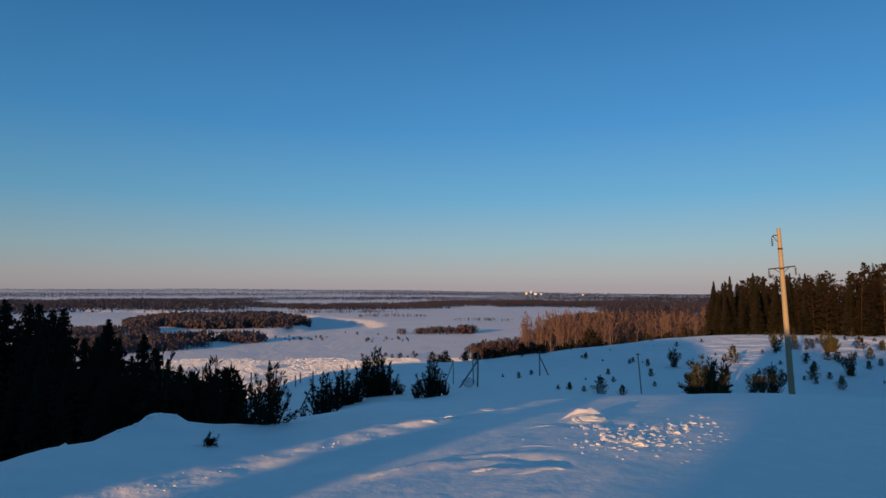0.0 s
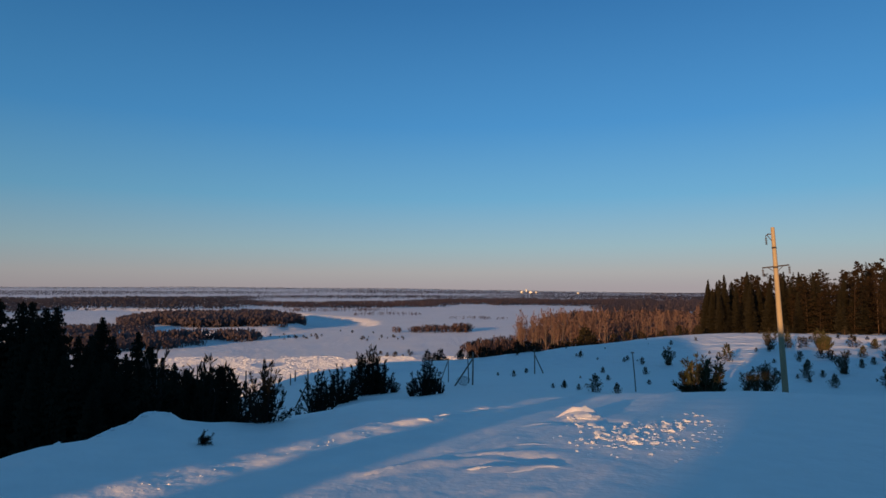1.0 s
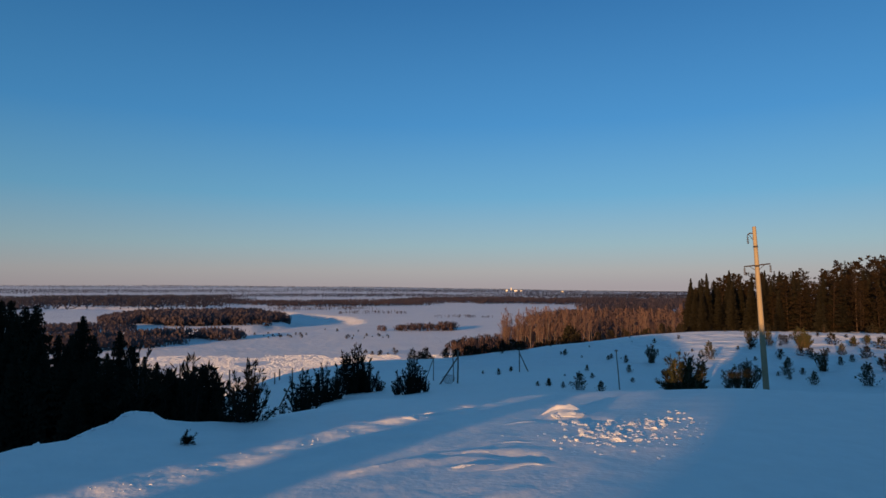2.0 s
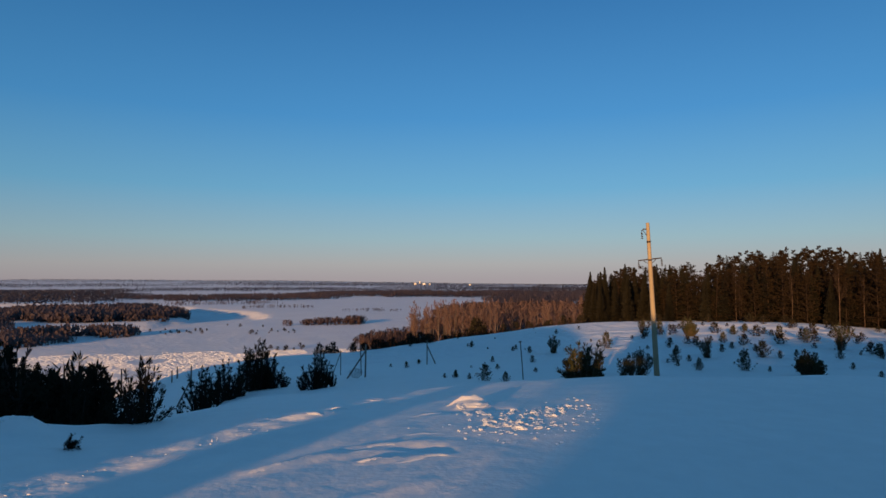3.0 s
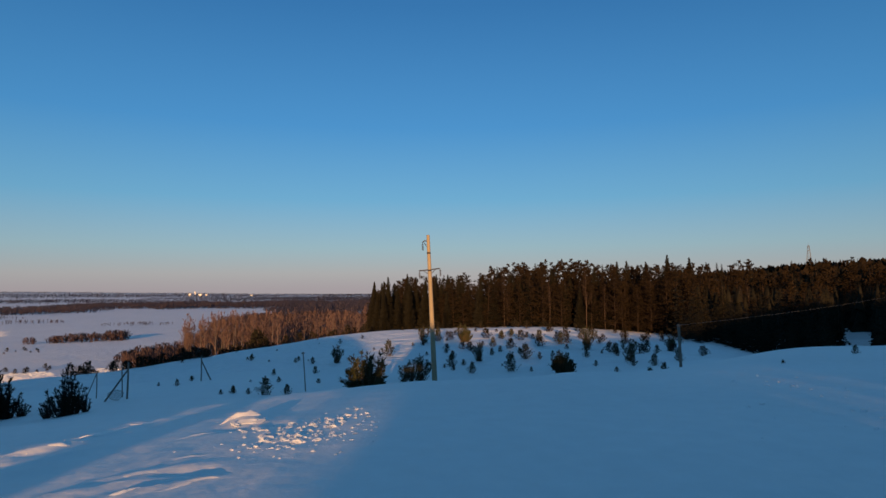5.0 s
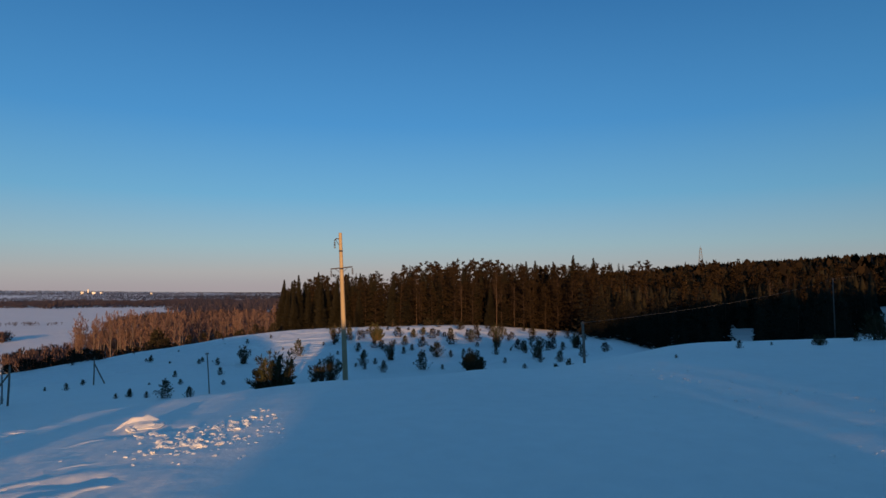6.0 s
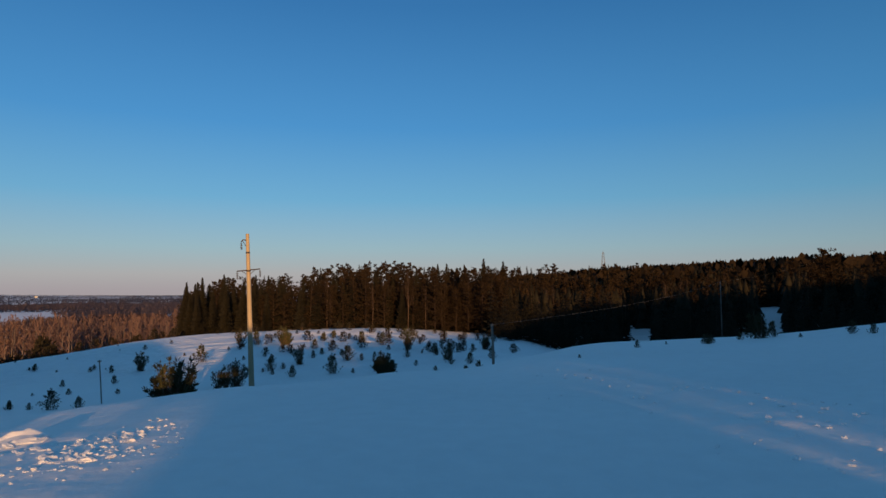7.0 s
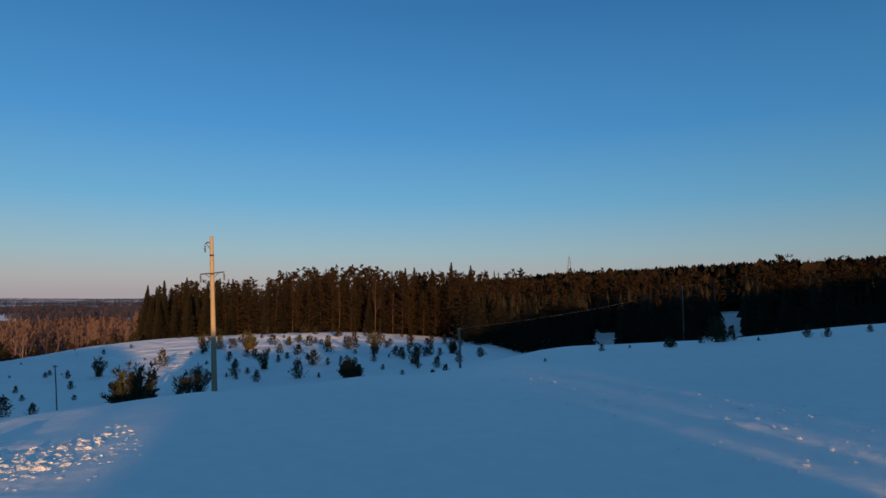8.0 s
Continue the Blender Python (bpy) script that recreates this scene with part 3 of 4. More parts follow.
# forest across the gully, with a snowy gap or two
clear = lambda th, r: not (61.4 < th < 63.5 and r < 150) and not (70.1 < th < 71.7 and r < 125) and not (71.5 < th < 73.7 and r < 180)
scatter(PINE + SPRUCE + EDGE_BIRCH, 130, (50, 94), (104, 150), (0.45, 0.78), 103, 2.8, clear, top=skyline)
scatter(PINE + PINE + SPRUCE, 150, (50, 94), (150, 220), (0.72, 0.98), 104, 3.0, clear, top=skyline)
for th, el in ((76.2, 2.95), (76.9, 2.6), (80.3, 2.65), (81.6, 2.6), (83.4, 2.8)):
    BROAD_PINE[int(th) % 2].put(*polar(th, 120), EYE_Z + 120 * math.tan(radians(el)) - gz(*polar(th, 120)), th * 50)
for th, el in ((48.95, 2.85), (50.7, 2.6), (45.6, 2.4), (44.8, 2.35), (47.2, 2.3), (23.15, 0.42), (23.85, 0.6), (24.4, 0.5)):
    FRONT_SPRUCE[int(th) % 4].put(*polar(th, 125), EYE_Z + 125 * math.tan(radians(el)) - gz(*polar(th, 125)), th * 50)

# dark spruces under the crest: the tall ones, then lower ones in front of them
for th, el, r in ((-34.5, -0.65, 26), (-33.0, -0.95, 30), (-32.4, -0.95, 33), (-31.5, -1.45, 27), (-30.8, -1.3, 31), (-27.65, -2.2, 25), (-25.05, -3.4, 24), (-36.2, -1.2, 25), (-38, -0.7, 26), (-40, -0.9, 28), (-33.7, -2.2, 28), (-32.0, -2.0, 26), (-28.4, -3.6, 27), (-26.9, -3.7, 27), (-29.3, -3.6, 29), (-24.3, -4.6, 26)):
    x, y = polar(th, r)
    DARK_SPRUCE[int(abs(th) * 3) % 4].put(x, y, 1.01 * (EYE_Z + r * math.tan(radians(el - 0.25)) - gz(x, y)), th * 40)
for th, el, r in ((-24.0, -4.7, 22), (-23.2, -5.6, 21), (-22.3, -6.1, 20), (-21.4, -6.6, 20)):
    x, y = polar(th, r)
    DARK_SPRUCE[int(abs(th) * 3) % 4].put(x, y, EYE_Z + r * math.tan(radians(el)) - gz(x, y), th * 40)
x, y = polar(-23.6, 19)
BIRCH[0].put(x, y, EYE_Z + 19 * math.tan(radians(-4.6)) - gz(x, y), 40, label="bare reddish sapling among the dark spruces")
low_line = lambda th: float(np.interp(th, [-45, -36, -33, -31, -29.6, -27.6, -26.3, -25, -22, -18.5], [-2.6, -3.2, -3.3, -3.6, -4.9, -4.3, -5.6, -5.5, -6.4, -7.3]))
scatter(DARK_SPRUCE, 50, (-44, -22.5), (11.5, 22), (0.75, 1.05), 105, 0.9, top=low_line)
for th, r, h in ((-22.4, 13.5, 2.0), (-21.4, 14, 2.3), (-20.4, 13.5, 2.2), (-19.4, 14, 2.3), (-18.3, 14.5, 2.2), (-19.9, 12.2, 1.5), (-21.6, 12.3, 1.6), (-23.2, 12.5, 1.9), (-17.4, 12.2, 1.1), (-14.9, 9.9, 1.0), (-14.6, 10.2, 0.7), (-24.2, 13, 2.0), (-22.9, 14.5, 2.3), (-21.9, 14.8, 2.2), (-20.9, 14.6, 2.4), (-19.8, 14.8, 2.2), (-18.8, 13.2, 1.7), (-17.8, 14.2, 2.0), (-20.5, 12.6, 1.4)):
    CREST_PINE[int(abs(th) * 7) % 5].put(*polar(th, r), h, th * 77, sink=0.1)
for th, r, h in ((-10.6, 26, 1.9), (-10.3, 27, 1.3), (-9.3, 31.5, 1.9), (-8.6, 33, 2.1), (-7.7, 34, 1.9), (-6.8, 36.5, 2.5), (-6.1, 37, 2.9), (-5.4, 37, 2.5), (-4.8, 36.5, 2.0), (-4.0, 36.5, 1.1), (-1.2, 31, 2.0), (-0.6, 31.5, 1.6), (-2.3, 31.5, 1.0), (0.2, 32, 1.0), (-12.3, 26, 0.8), (-12.9, 29, 0.4)):
    CREST_PINE[(0, 1, 4, 3)[int(abs(th) * 7) % 4]].put(*polar(th, r), h, th * 77, sink=0.1)
x, y = polar(-19.7, 8.2)
CREST_PINE[1].put(x, y, 0.36, 30, 66, label="broken pine sprig lying half buried in snow")

# young pines of the knoll and the slope
for k, (th, r, h) in enumerate(((35.34, 49.5, 1.6), (31.94, 48.3, 0.95), (30.07, 51.5, 1.1), (39.85, 70.4, 1.45), (37.94, 72.7, 1.5), (33.84, 66.7, 1.15), (36.71, 56.8, 1.5), (34.48, 61.7, 0.7), (37.95, 56.4, 0.7), (44.51, 60.2, 1.1), (47.3, 40, 0.75), (48.46, 41, 0.8), (42.5, 34, 0.5), (34.62, 74.3, 1.1), (35.45, 78.9, 1.05), (28.86, 71, 1.6), (24.47, 58.2, 1.6), (20.16, 77.2, 0.65))):
    YOUNG[k % 5].put(*polar(th, r), h, k * 50, sink=0.03)
for k, (th, r, h) in enumerate(((12.58, 62.7, 0.6), (11.17, 36.8, 0.4), (12.41, 34.6, 0.38), (13.82, 33.5, 1.0), (15.64, 34, 0.6), (14.5, 47, 0.5), (14.91, 42.7, 0.42), (16.32, 57, 0.5), (17.78, 54, 0.65), (18.02, 47.1, 0.6), (6.76, 44.6, 0.5), (10.2, 35.8, 0.32), (11.18, 36.1, 0.5), (12.65, 64.1, 0.6), (16.58, 58.9, 0.5), (5.35, 46.3, 0.3), (7.86, 47.3, 0.38))):
    YOUNG[k % 5].put(*polar(th, r), h, k * 50, sink=0.03)
for k, (th, r, h) in enumerate(((67.5, 26.5, 0.42), (68.1, 26.8, 0.36), (71.3, 30, 1.2), (77.96, 28.3, 0.55), (79.27, 27.3, 0.42), (62.15, 25.3, 0.34), (57.26, 19.5, 0.14), (70.2, 29.5, 0.4), (72.7, 30.2, 0.42), (82.0, 27.3, 0.32), (64.5, 27, 0.16), (74.5, 28, 0.2))):
    YOUNG[k % 5].put(*polar(th, r), h, k * 50, sink=0.03)
for k, (th, r, h) in enumerate(((22.5, 33, 2.45), (39.86, 48, 1.75), (40.4, 47.5, 1.2), (31.4, 71, 1.6))):
    WIDE_BUSH[k % 2].put(*polar(th, r), h, k * 50, sink=0.05)
for k, (th, r, h) in enumerate(((42.08, 66, 2.2), (45.68, 53.8, 1.7), (48.99, 66.4, 1.5), (31.08, 70.9, 1.9), (32.55, 55, 1.6), (27.61, 68.7, 1.75), (19.89, 53.7, 1.45), (26.6, 43, 1.6), (27.4, 44, 1.75), (25.9, 43, 1.2), (67.8, 26.3, 0.42), (71.8, 29.8, 1.05))):
    BUSHY[k % 4].put(*polar(th, r), h, k * 50, sink=0.05)
scatter(YOUNG, 26, (27, 50), (46, 62), (0.35, 1.0), 106, 1.2, sink=0.03)
scatter(FAR_YOUNG, 74, (25, 52), (60, 97), (0.4, 1.4), 116, 1.0, sink=0.03)
scatter(FAR_YOUNG, 22, (4, 24), (36, 90), (0.15, 0.5), 107, 1.0, sink=0.02)
scatter(FAR_YOUNG, 38, (-1.5, 9.5), (66, 78), (0.7, 1.5), 108, 0.7, sink=0.02)
scatter(FAR_YOUNG, 50, (3.5, 15), (98, 122), (1.8, 4.6), 109, 1.5, sink=0.05)
scatter(FAR_YOUNG, 24, (14, 23), (96, 106), (0.6, 1.8), 119, 1.5, sink=0.05)
# young pines scattered over the valley floor
for way, reach, n in (((-14.6, -10.5), (400, 425), 12), (((-7, -3)), (385, 412), 14), (((-6, -2)), (290, 310), 10), (((-18, 2)), (420, 560), 10)):
    scatter(FAR_YOUNG, n, way, reach, (1.1, 2.5), 110 + n, 3)
# birch grove at the foot of the hill
scatter(BIRCH, 85, (7.2, 15.5), (300, 350), (16, 22), 111, 3)
scatter(BIRCH, 75, (14, 25), (320, 420), (15, 20), 112, 3.5)


def behind(u, s):
    """A place s metres along the sun's way and u metres to its right."""
    a = radians(SUN_AZ + 180)
    return math.sin(a) * s + math.cos(a) * u, math.cos(a) * s - math.sin(a) * u


# a dense stand on the rise behind the viewpoint, whose long shadows lie over the near snow
STAND_U = [-80, -55, -40, -27, -17, -13.3, -7.8, -5.9, -5.5, -1.9, -1.7, -0.9, -0.6, 2.6, 4.9, 8.3, 10.6, 16.8, 23, 30, 43, 52, 60, 75, 83, 90, 110]
STAND_TOP = [3, 4, 4.3, 5.0, 5.9, 5.5, 2.7, 2.1, 1.9, 1.4, 3.4, 3.5, 4.0, 3.9, 4.1, 4.6, 4.2, 4.4, 5.0, 5.6, 9.1, 11, 12.0, 12.5, 12.5, 13, 15]
RISE = math.tan(radians(SUN_EL))


def on_rise(u, along, top):
    """A tree u metres to the right of the sun's way, whose tip throws its shadow top metres over the viewpoint's ground."""
    x, y = behind(u, along)
    z = gz(x, y)
    return x, y, z, top - along * RISE - z


def shade_stand():
    rng = random.Random(5)
    rows = []
    for k in range(420):
        u = -80 + 0.45 * k
        for along, shift in ((-32, 0), (-35, 0.22)):
            v = u + shift
            if -5.66 < v < 0.6 or 4.9 < v < 8.2 or (along == -35 and -7 < v < -5.6):
                continue
            rows.append(on_rise(v, along - rng.uniform(0, 1.5), float(np.interp(v, STAND_U, STAND_TOP)) * rng.uniform(0.94, 1.04)))
    return list(zip(*rows))


def slim_stand():
    rng = random.Random(8)
    spots = [-6.1 + 0.11 * k for k in range(7)] + [-4.54 + 0.11 * k for k in range(6)] + [-0.75 + 0.13 * k for k in range(11)]
    return list(zip(*[on_rise(u, -32 - rng.uniform(0, 2), (2.0 if u < -5.5 else 5.2) + rng.uniform(-.2, .2)) for u in spots]))


STEM_SPRUCE = Kind("spruce_tree", "bare-stemmed young spruce above the slope", "tree", "stand above the slope", 4, spruce_parts(4, 95, 30, 14, 0.14, 4, 0.5), (BARK, NEEDLE))
SKIRT_SPRUCE = Kind("spruce_tree", "young spruce with a bare foot above the slope", "tree", "stand above the slope", 4, spruce_parts(4, 96, 30, 14, 0.14, 4, 0.465), (BARK, NEEDLE))
for k in range(13):
    x, y, z, h = on_rise(-3.55 + 0.22 * k, -31.5 - 0.5 * (k % 3), 4.9 if k < 8 else 4.0)
    (STEM_SPRUCE if k < 3 else SKIRT_SPRUCE).put(x, y, h, k * 70)


def low_stand():
    rng = random.Random(6)
    return list(zip(*[on_rise(-1.6 + 0.12 * k, -33 - rng.uniform(0, 2), 0.9 + 0.03 * k + rng.uniform(-.15, .1)) for k in range(8)]))


STAND_BIRCH = Kind("birch_tree", "bare young birch on the rise above the slope", "tree", "stand above the slope", 7, bare_parts(7, 75, 26, 0.02, 0.6, 0.014, 4, 0.008), (BARK, TWIG))
for k in range(13):
    x, y, z, h = on_rise(4.6 + 0.3 * k, -31 - 1.7 * (k % 3), 4.6)
    STAND_BIRCH.put(x, y, h, k * 80)


# ---------- far woods ----------
def place_wood(patches, rng, seed, free=30):
    """Places and heights of far trees, in rounded uneven patches that keep clear of the river."""
    out = []
    for t0, t1, r0, r1, h, n in patches:
        th, r = np.radians(rng.uniform(t0, t1, n)), np.sqrt(rng.uniform(r0 * r0, r1 * r1, n))
        x, y = r * np.sin(th), r * np.cos(th)
        side = (2 * np.degrees(th) - t0 - t1) / (t1 - t0)
        deep = (2 * r - r0 - r1) / (r1 - r0)
        size = max(60, (r1 - r0) * 0.7)
        keep = (np.abs(side) ** 3 + deep ** 2 + 1.1 * waves(x, y, size, seed + 7) + 0.5 * waves(x, y, size * 0.3, seed + 8) < 0.95) & (river_distance(x, y) > free)
        x, y, side = x[keep], y[keep], side[keep]
        out.append((x, y, ground_z(x, y), h * rng.uniform(0.68, 1.05, len(x)) * (1 - 0.45 * np.abs(side) ** 4)))
    return [np.concatenate(c) for c in zip(*out)]


def join(name, label, vs, fs, mat):
    vs, fs = np.asarray(vs, np.float32), np.asarray(fs, np.int32)
    me = bpy.data.meshes.new(name)
    me.vertices.add(len(vs))
    me.vertices.foreach_set("co", vs.ravel())
    me.loops.add(fs.size)
    me.loops.foreach_set("vertex_index", fs.ravel())
    me.polygons.add(len(fs))
    me.polygons.foreach_set("loop_start", np.arange(len(fs)) * 3)
    me.update(calc_edges=True)
    me.materials.append(mat)
    return tagged(new(name, me), label, "woods", kind="stuff")


def bare_wood(name, label, places, mat, seed, blades=9, wide=1.0, dome=False, up_share=(4.0, 9.0)):
    """Far leafless woods: countless small crowns of fanned twigs, joined."""
    rng = np.random.RandomState(seed)
    x, y, z, h = [np.repeat(np.asarray(c, float), blades) for c in places]
    n = len(x)
    a, foot, tall = rng.uniform(0, 6.28, n), rng.uniform(0, 0.68, n) * h, rng.uniform(0.22, 0.36, n) * h
    c, q = np.cos(a), np.sin(a)
    w, far = h * rng.uniform(0.03, 0.06, n) * wide, h * rng.uniform(0.0, 0.34, n) * np.sin(0.5 + 2.4 * foot / h)
    bx, by, lean = x + far * c, y + far * q, tall * rng.uniform(-0.1, 0.45, n)
    foot = np.where(foot < 0.1 * h, -0.3, foot)
    pts = [(bx - q * w * 0.6, by + c * w * 0.6, z + foot), (bx + lean * c * .7 - q * w, by + lean * q * .7 + c * w, z + foot + tall * .7),
           (bx + lean * c, by + lean * q, z + foot + tall), (bx + lean * c * .5 + q * w, by + lean * q * .5 - c * w, z + foot + tall * .45)]
    vs = np.stack([np.stack(p, -1) for p in pts], 1).reshape(-1, 3)
    k = np.arange(n)[:, None] * 4
    fs = np.concatenate([k + [0, 1, 2], k + [0, 2, 3]])
    if dome:
        a, b, d = vs[fs[:, 0]], vs[fs[:, 1]], vs[fs[:, 2]]
        away = (np.cross(b - a, d - a) * a).sum(1) > 0
        fs[away] = fs[away][:, ::-1]
    ob = join(name, label, vs, fs, mat)
    if dome:
        nv = np.stack([c, q, rng.uniform(*up_share, n)], -1)
        nv /= np.linalg.norm(nv, axis=1)[:, None]
        ob.data.polygons.foreach_set("use_smooth", [True] * len(ob.data.polygons))
        ob.data.normals_split_custom_set_from_vertices(np.repeat(nv, 4, 0))
    return ob


def conifer_wood(name, label, places, mat, seed, slims=(0.13, 0.24)):
    """Far conifers: countless small ragged tiered crowns, joined."""
    rng = np.random.RandomState(seed)
    x, y, z, h = [np.asarray(c, float) for c in places]
    n = len(x)
    slim = rng.uniform(*slims, n)
    vs = []
    for tier in range(4):
        a0 = rng.uniform(0, 6.28, n)
        for q in range(6):
            w = slim * h * (1 - 0.23 * tier) * rng.uniform(0.6, 1.15, n)
            vs.append(np.stack([x + w * np.cos(a0 + q * 1.047), y + w * np.sin(a0 + q * 1.047), z + h * (0.23 * tier - rng.uniform(0, 0.06, n))], -1))
        vs.append(np.stack([x + rng.uniform(-.02, .02, n) * h, y, z + h * (0.42 + 0.195 * tier)], -1))
    vs = np.stack(vs, 1).reshape(-1, 3)
    one = np.array([(t * 7 + q, t * 7 + (q + 1) % 6, t * 7 + 6) for t in range(4) for q in range(6)])
    fs = (np.arange(n)[:, None, None] * 28 + one).reshape(-1, 3)
    return join(name, label, vs, fs, mat)


def spruce_wood(name, label, places, mat, seed, whorls=15, arms=7, steps=3):
    """Close-set spruces that cannot be counted: turned and scaled crowns, joined."""
    rng = np.random.RandomState(seed)
    crowns = []
    for v in range(3):
        c = spruce_parts(1.0, seed * 10 + v, whorls, arms, 0.2, steps, 0.0)[1]
        crowns.append((np.concatenate(c.v), np.array(c.f)))
    vs, fs, k = [], [], 0
    for x, y, z, h in zip(*places):
        v, f = crowns[rng.randint(3)]
        a = rng.uniform(0, 6.28)
        ca, sa = math.cos(a) * h, math.sin(a) * h
        vs.append(np.stack([x + v[:, 0] * ca - v[:, 1] * sa, y + v[:, 0] * sa + v[:, 1] * ca, z + v[:, 2] * h], -1))
        fs.append(f + k)
        k += len(v)
    return join(name, label, np.concatenate(vs), np.concatenate(fs), mat)


_np = np.random.RandomState(201)
bare_wood("bare_woods", "bare brown woods along the frozen river", place_wood([(-26.8, -11.0, 540, 720, 10, 7000), (-32, -14.8, 392, 480, 8, 3600), (-32, -20, 345, 400, 6, 1000), (-32, -24, 480, 545, 6, 800), (-18, 2, 1000, 1300, 8, 3200), (-4, 30, 1080, 1600, 9, 10500), (13.5, 30, 790, 1100, 9, 3200)], _np, 201), HAZED_TWIG, 201, 7, 2.1, True)
bare_wood("bare_bushes", "clumps of bare reddish bushes on the snowy plain", place_wood([(-4.2, -3.3, 446, 460, 4.5, 34), (-2.7, 2.6, 444, 472, 5.5, 260), (1.0, 3.2, 446, 476, 7, 90), (-8, -1, 728, 752, 5, 90), (2.0, 8.5, 280, 345, 6, 900), (5, 25, 300, 470, 6, 2600), (9, 30, 430, 760, 8, 4400), (-15, -4, 850, 890, 6, 160), (-8.0, -7.4, 596, 608, 4, 16), (0, 7, 640, 660, 4, 70)], _np, 204), TWIG, 204, 13, 0.95, True, (1.6, 3.2))
bare_wood("dark_woods", "dark distant forest on the valley floor", place_wood([(-48, -14, 900, 1900, 9, 22000), (-20, 6, 1700, 2200, 8, 4000), (2, 32, 1700, 2600, 8, 6000), (-48, -10, 2400, 3300, 8, 8000), (-14, 20, 2600, 3700, 8, 9000), (12, 38, 1500, 2700, 8, 7000), (15, 38, 2700, 4900, 9, 9000), (-44, 34, 3700, 4900, 8, 14000)], _np, 202), HAZED_CONIFER, 202, 2, 3.8, True)
_x, _y, _z, _h = place_wood([(46, 102, 195, 440, 12, 3000), (24, 60, 158, 330, 11, 1800)], _np, 203)
conifer_wood("hill_forest", "dense conifer forest on the hill across the gully", (_x, _y, _z, _h), NEEDLE, 203, (0.14, 0.24))
_x, _y, _z, _h = place_wood([(46, 102, 190, 440, 12.5, 5200), (30, 60, 158, 330, 11, 1500)], _np, 205)
bare_wood("hill_pines", "round-crowned pines among the spruces on the hill", (_x, _y, _z, _h), PINE_NEEDLE, 205, 12, 2.3, True, (0.4, 1.2))


def undergrowth(way, reach, n, sizes, seed, keep=None):
    rng = np.random.RandomState(seed)
    th, r = rng.uniform(*way, n), rng.uniform(*reach, n)
    if keep:
        ok = np.array([keep(a, b) for a, b in zip(th, r)])
        th, r = th[ok], r[ok]
    x, y = r * np.sin(np.radians(th)), r * np.cos(np.radians(th))
    return x, y, ground_z(x, y), rng.uniform(*sizes, len(x))


spruce_wood("forest_saplings", "young spruces between the trunks of the forest edge", undergrowth((23.5, 51), (103, 130), 330, (0.9, 8), 214), NEEDLE, 214, 11, 5, 3)
spruce_wood("clearing_edge", "dark spruces round the snowy clearing in the forest", undergrowth((58, 82), (180, 215), 190, (7, 12), 216), NEEDLE, 216, 10, 5, 2)
spruce_wood("gully_thicket", "dense young spruces filling the shaded gully", undergrowth((49, 98), (96, 178), 520, (5.5, 10), 211, clear), NEEDLE, 211, 10, 5, 2)


conifer_wood("gully_firs", "close-set dark firs deep in the gully", undergrowth((49, 98), (115, 190), 800, (5.5, 10), 221, clear), NEEDLE, 221, (0.2, 0.3))
spruce_wood("gully_saplings", "low dark spruces along the rim of the gully", undergrowth((50, 90), (88, 112), 520, (3.2, 6.5), 218, clear), NEEDLE, 218, 9, 5, 2)


def low_thicket():
    x, y, z, h = undergrowth((-46, -18.3), (13, 30), 320, (0.65, 1.0), 212)
    top = np.array([math.tan(radians(low_line(t))) for t in np.degrees(np.arctan2(x, y))]) * np.hypot(x, y) + EYE_Z
    return x, y, z, np.maximum(0.8, (top - z) * h)


def crest_thicket():
    x, y, z, h = undergrowth((-24.5, -17.4), (14, 19), 80, (0.85, 1.0), 222)
    line = np.interp(np.degrees(np.arctan2(x, y)), [-24.5, -21, -17.4], [-5.5, -6.4, -7.4])
    return x, y, z, np.maximum(0.8, (np.tan(np.radians(line)) * np.hypot(x, y) + EYE_Z - z) * h)


spruce_wood("crest_thicket", "dense low conifers close under the snow crest", crest_thicket(), NEEDLE, 222, 11, 5, 3)
spruce_wood("slope_thicket", "dense low spruces on the slope below the crest", low_thicket(), NEEDLE, 212, 11, 5, 3)
conifer_wood("low_stand", "low close-set spruces on the rise above the slope", low_stand(), NEEDLE, 220, (0.19, 0.23))
conifer_wood("slim_stand", "slim close-set spruces on the rise above the slope", slim_stand(), NEEDLE, 219, (0.045, 0.055))
conifer_wood("shade_stand", "dense spruce stand on the rise above the slope", shade_stand(), NEEDLE, 213, (0.19, 0.23))


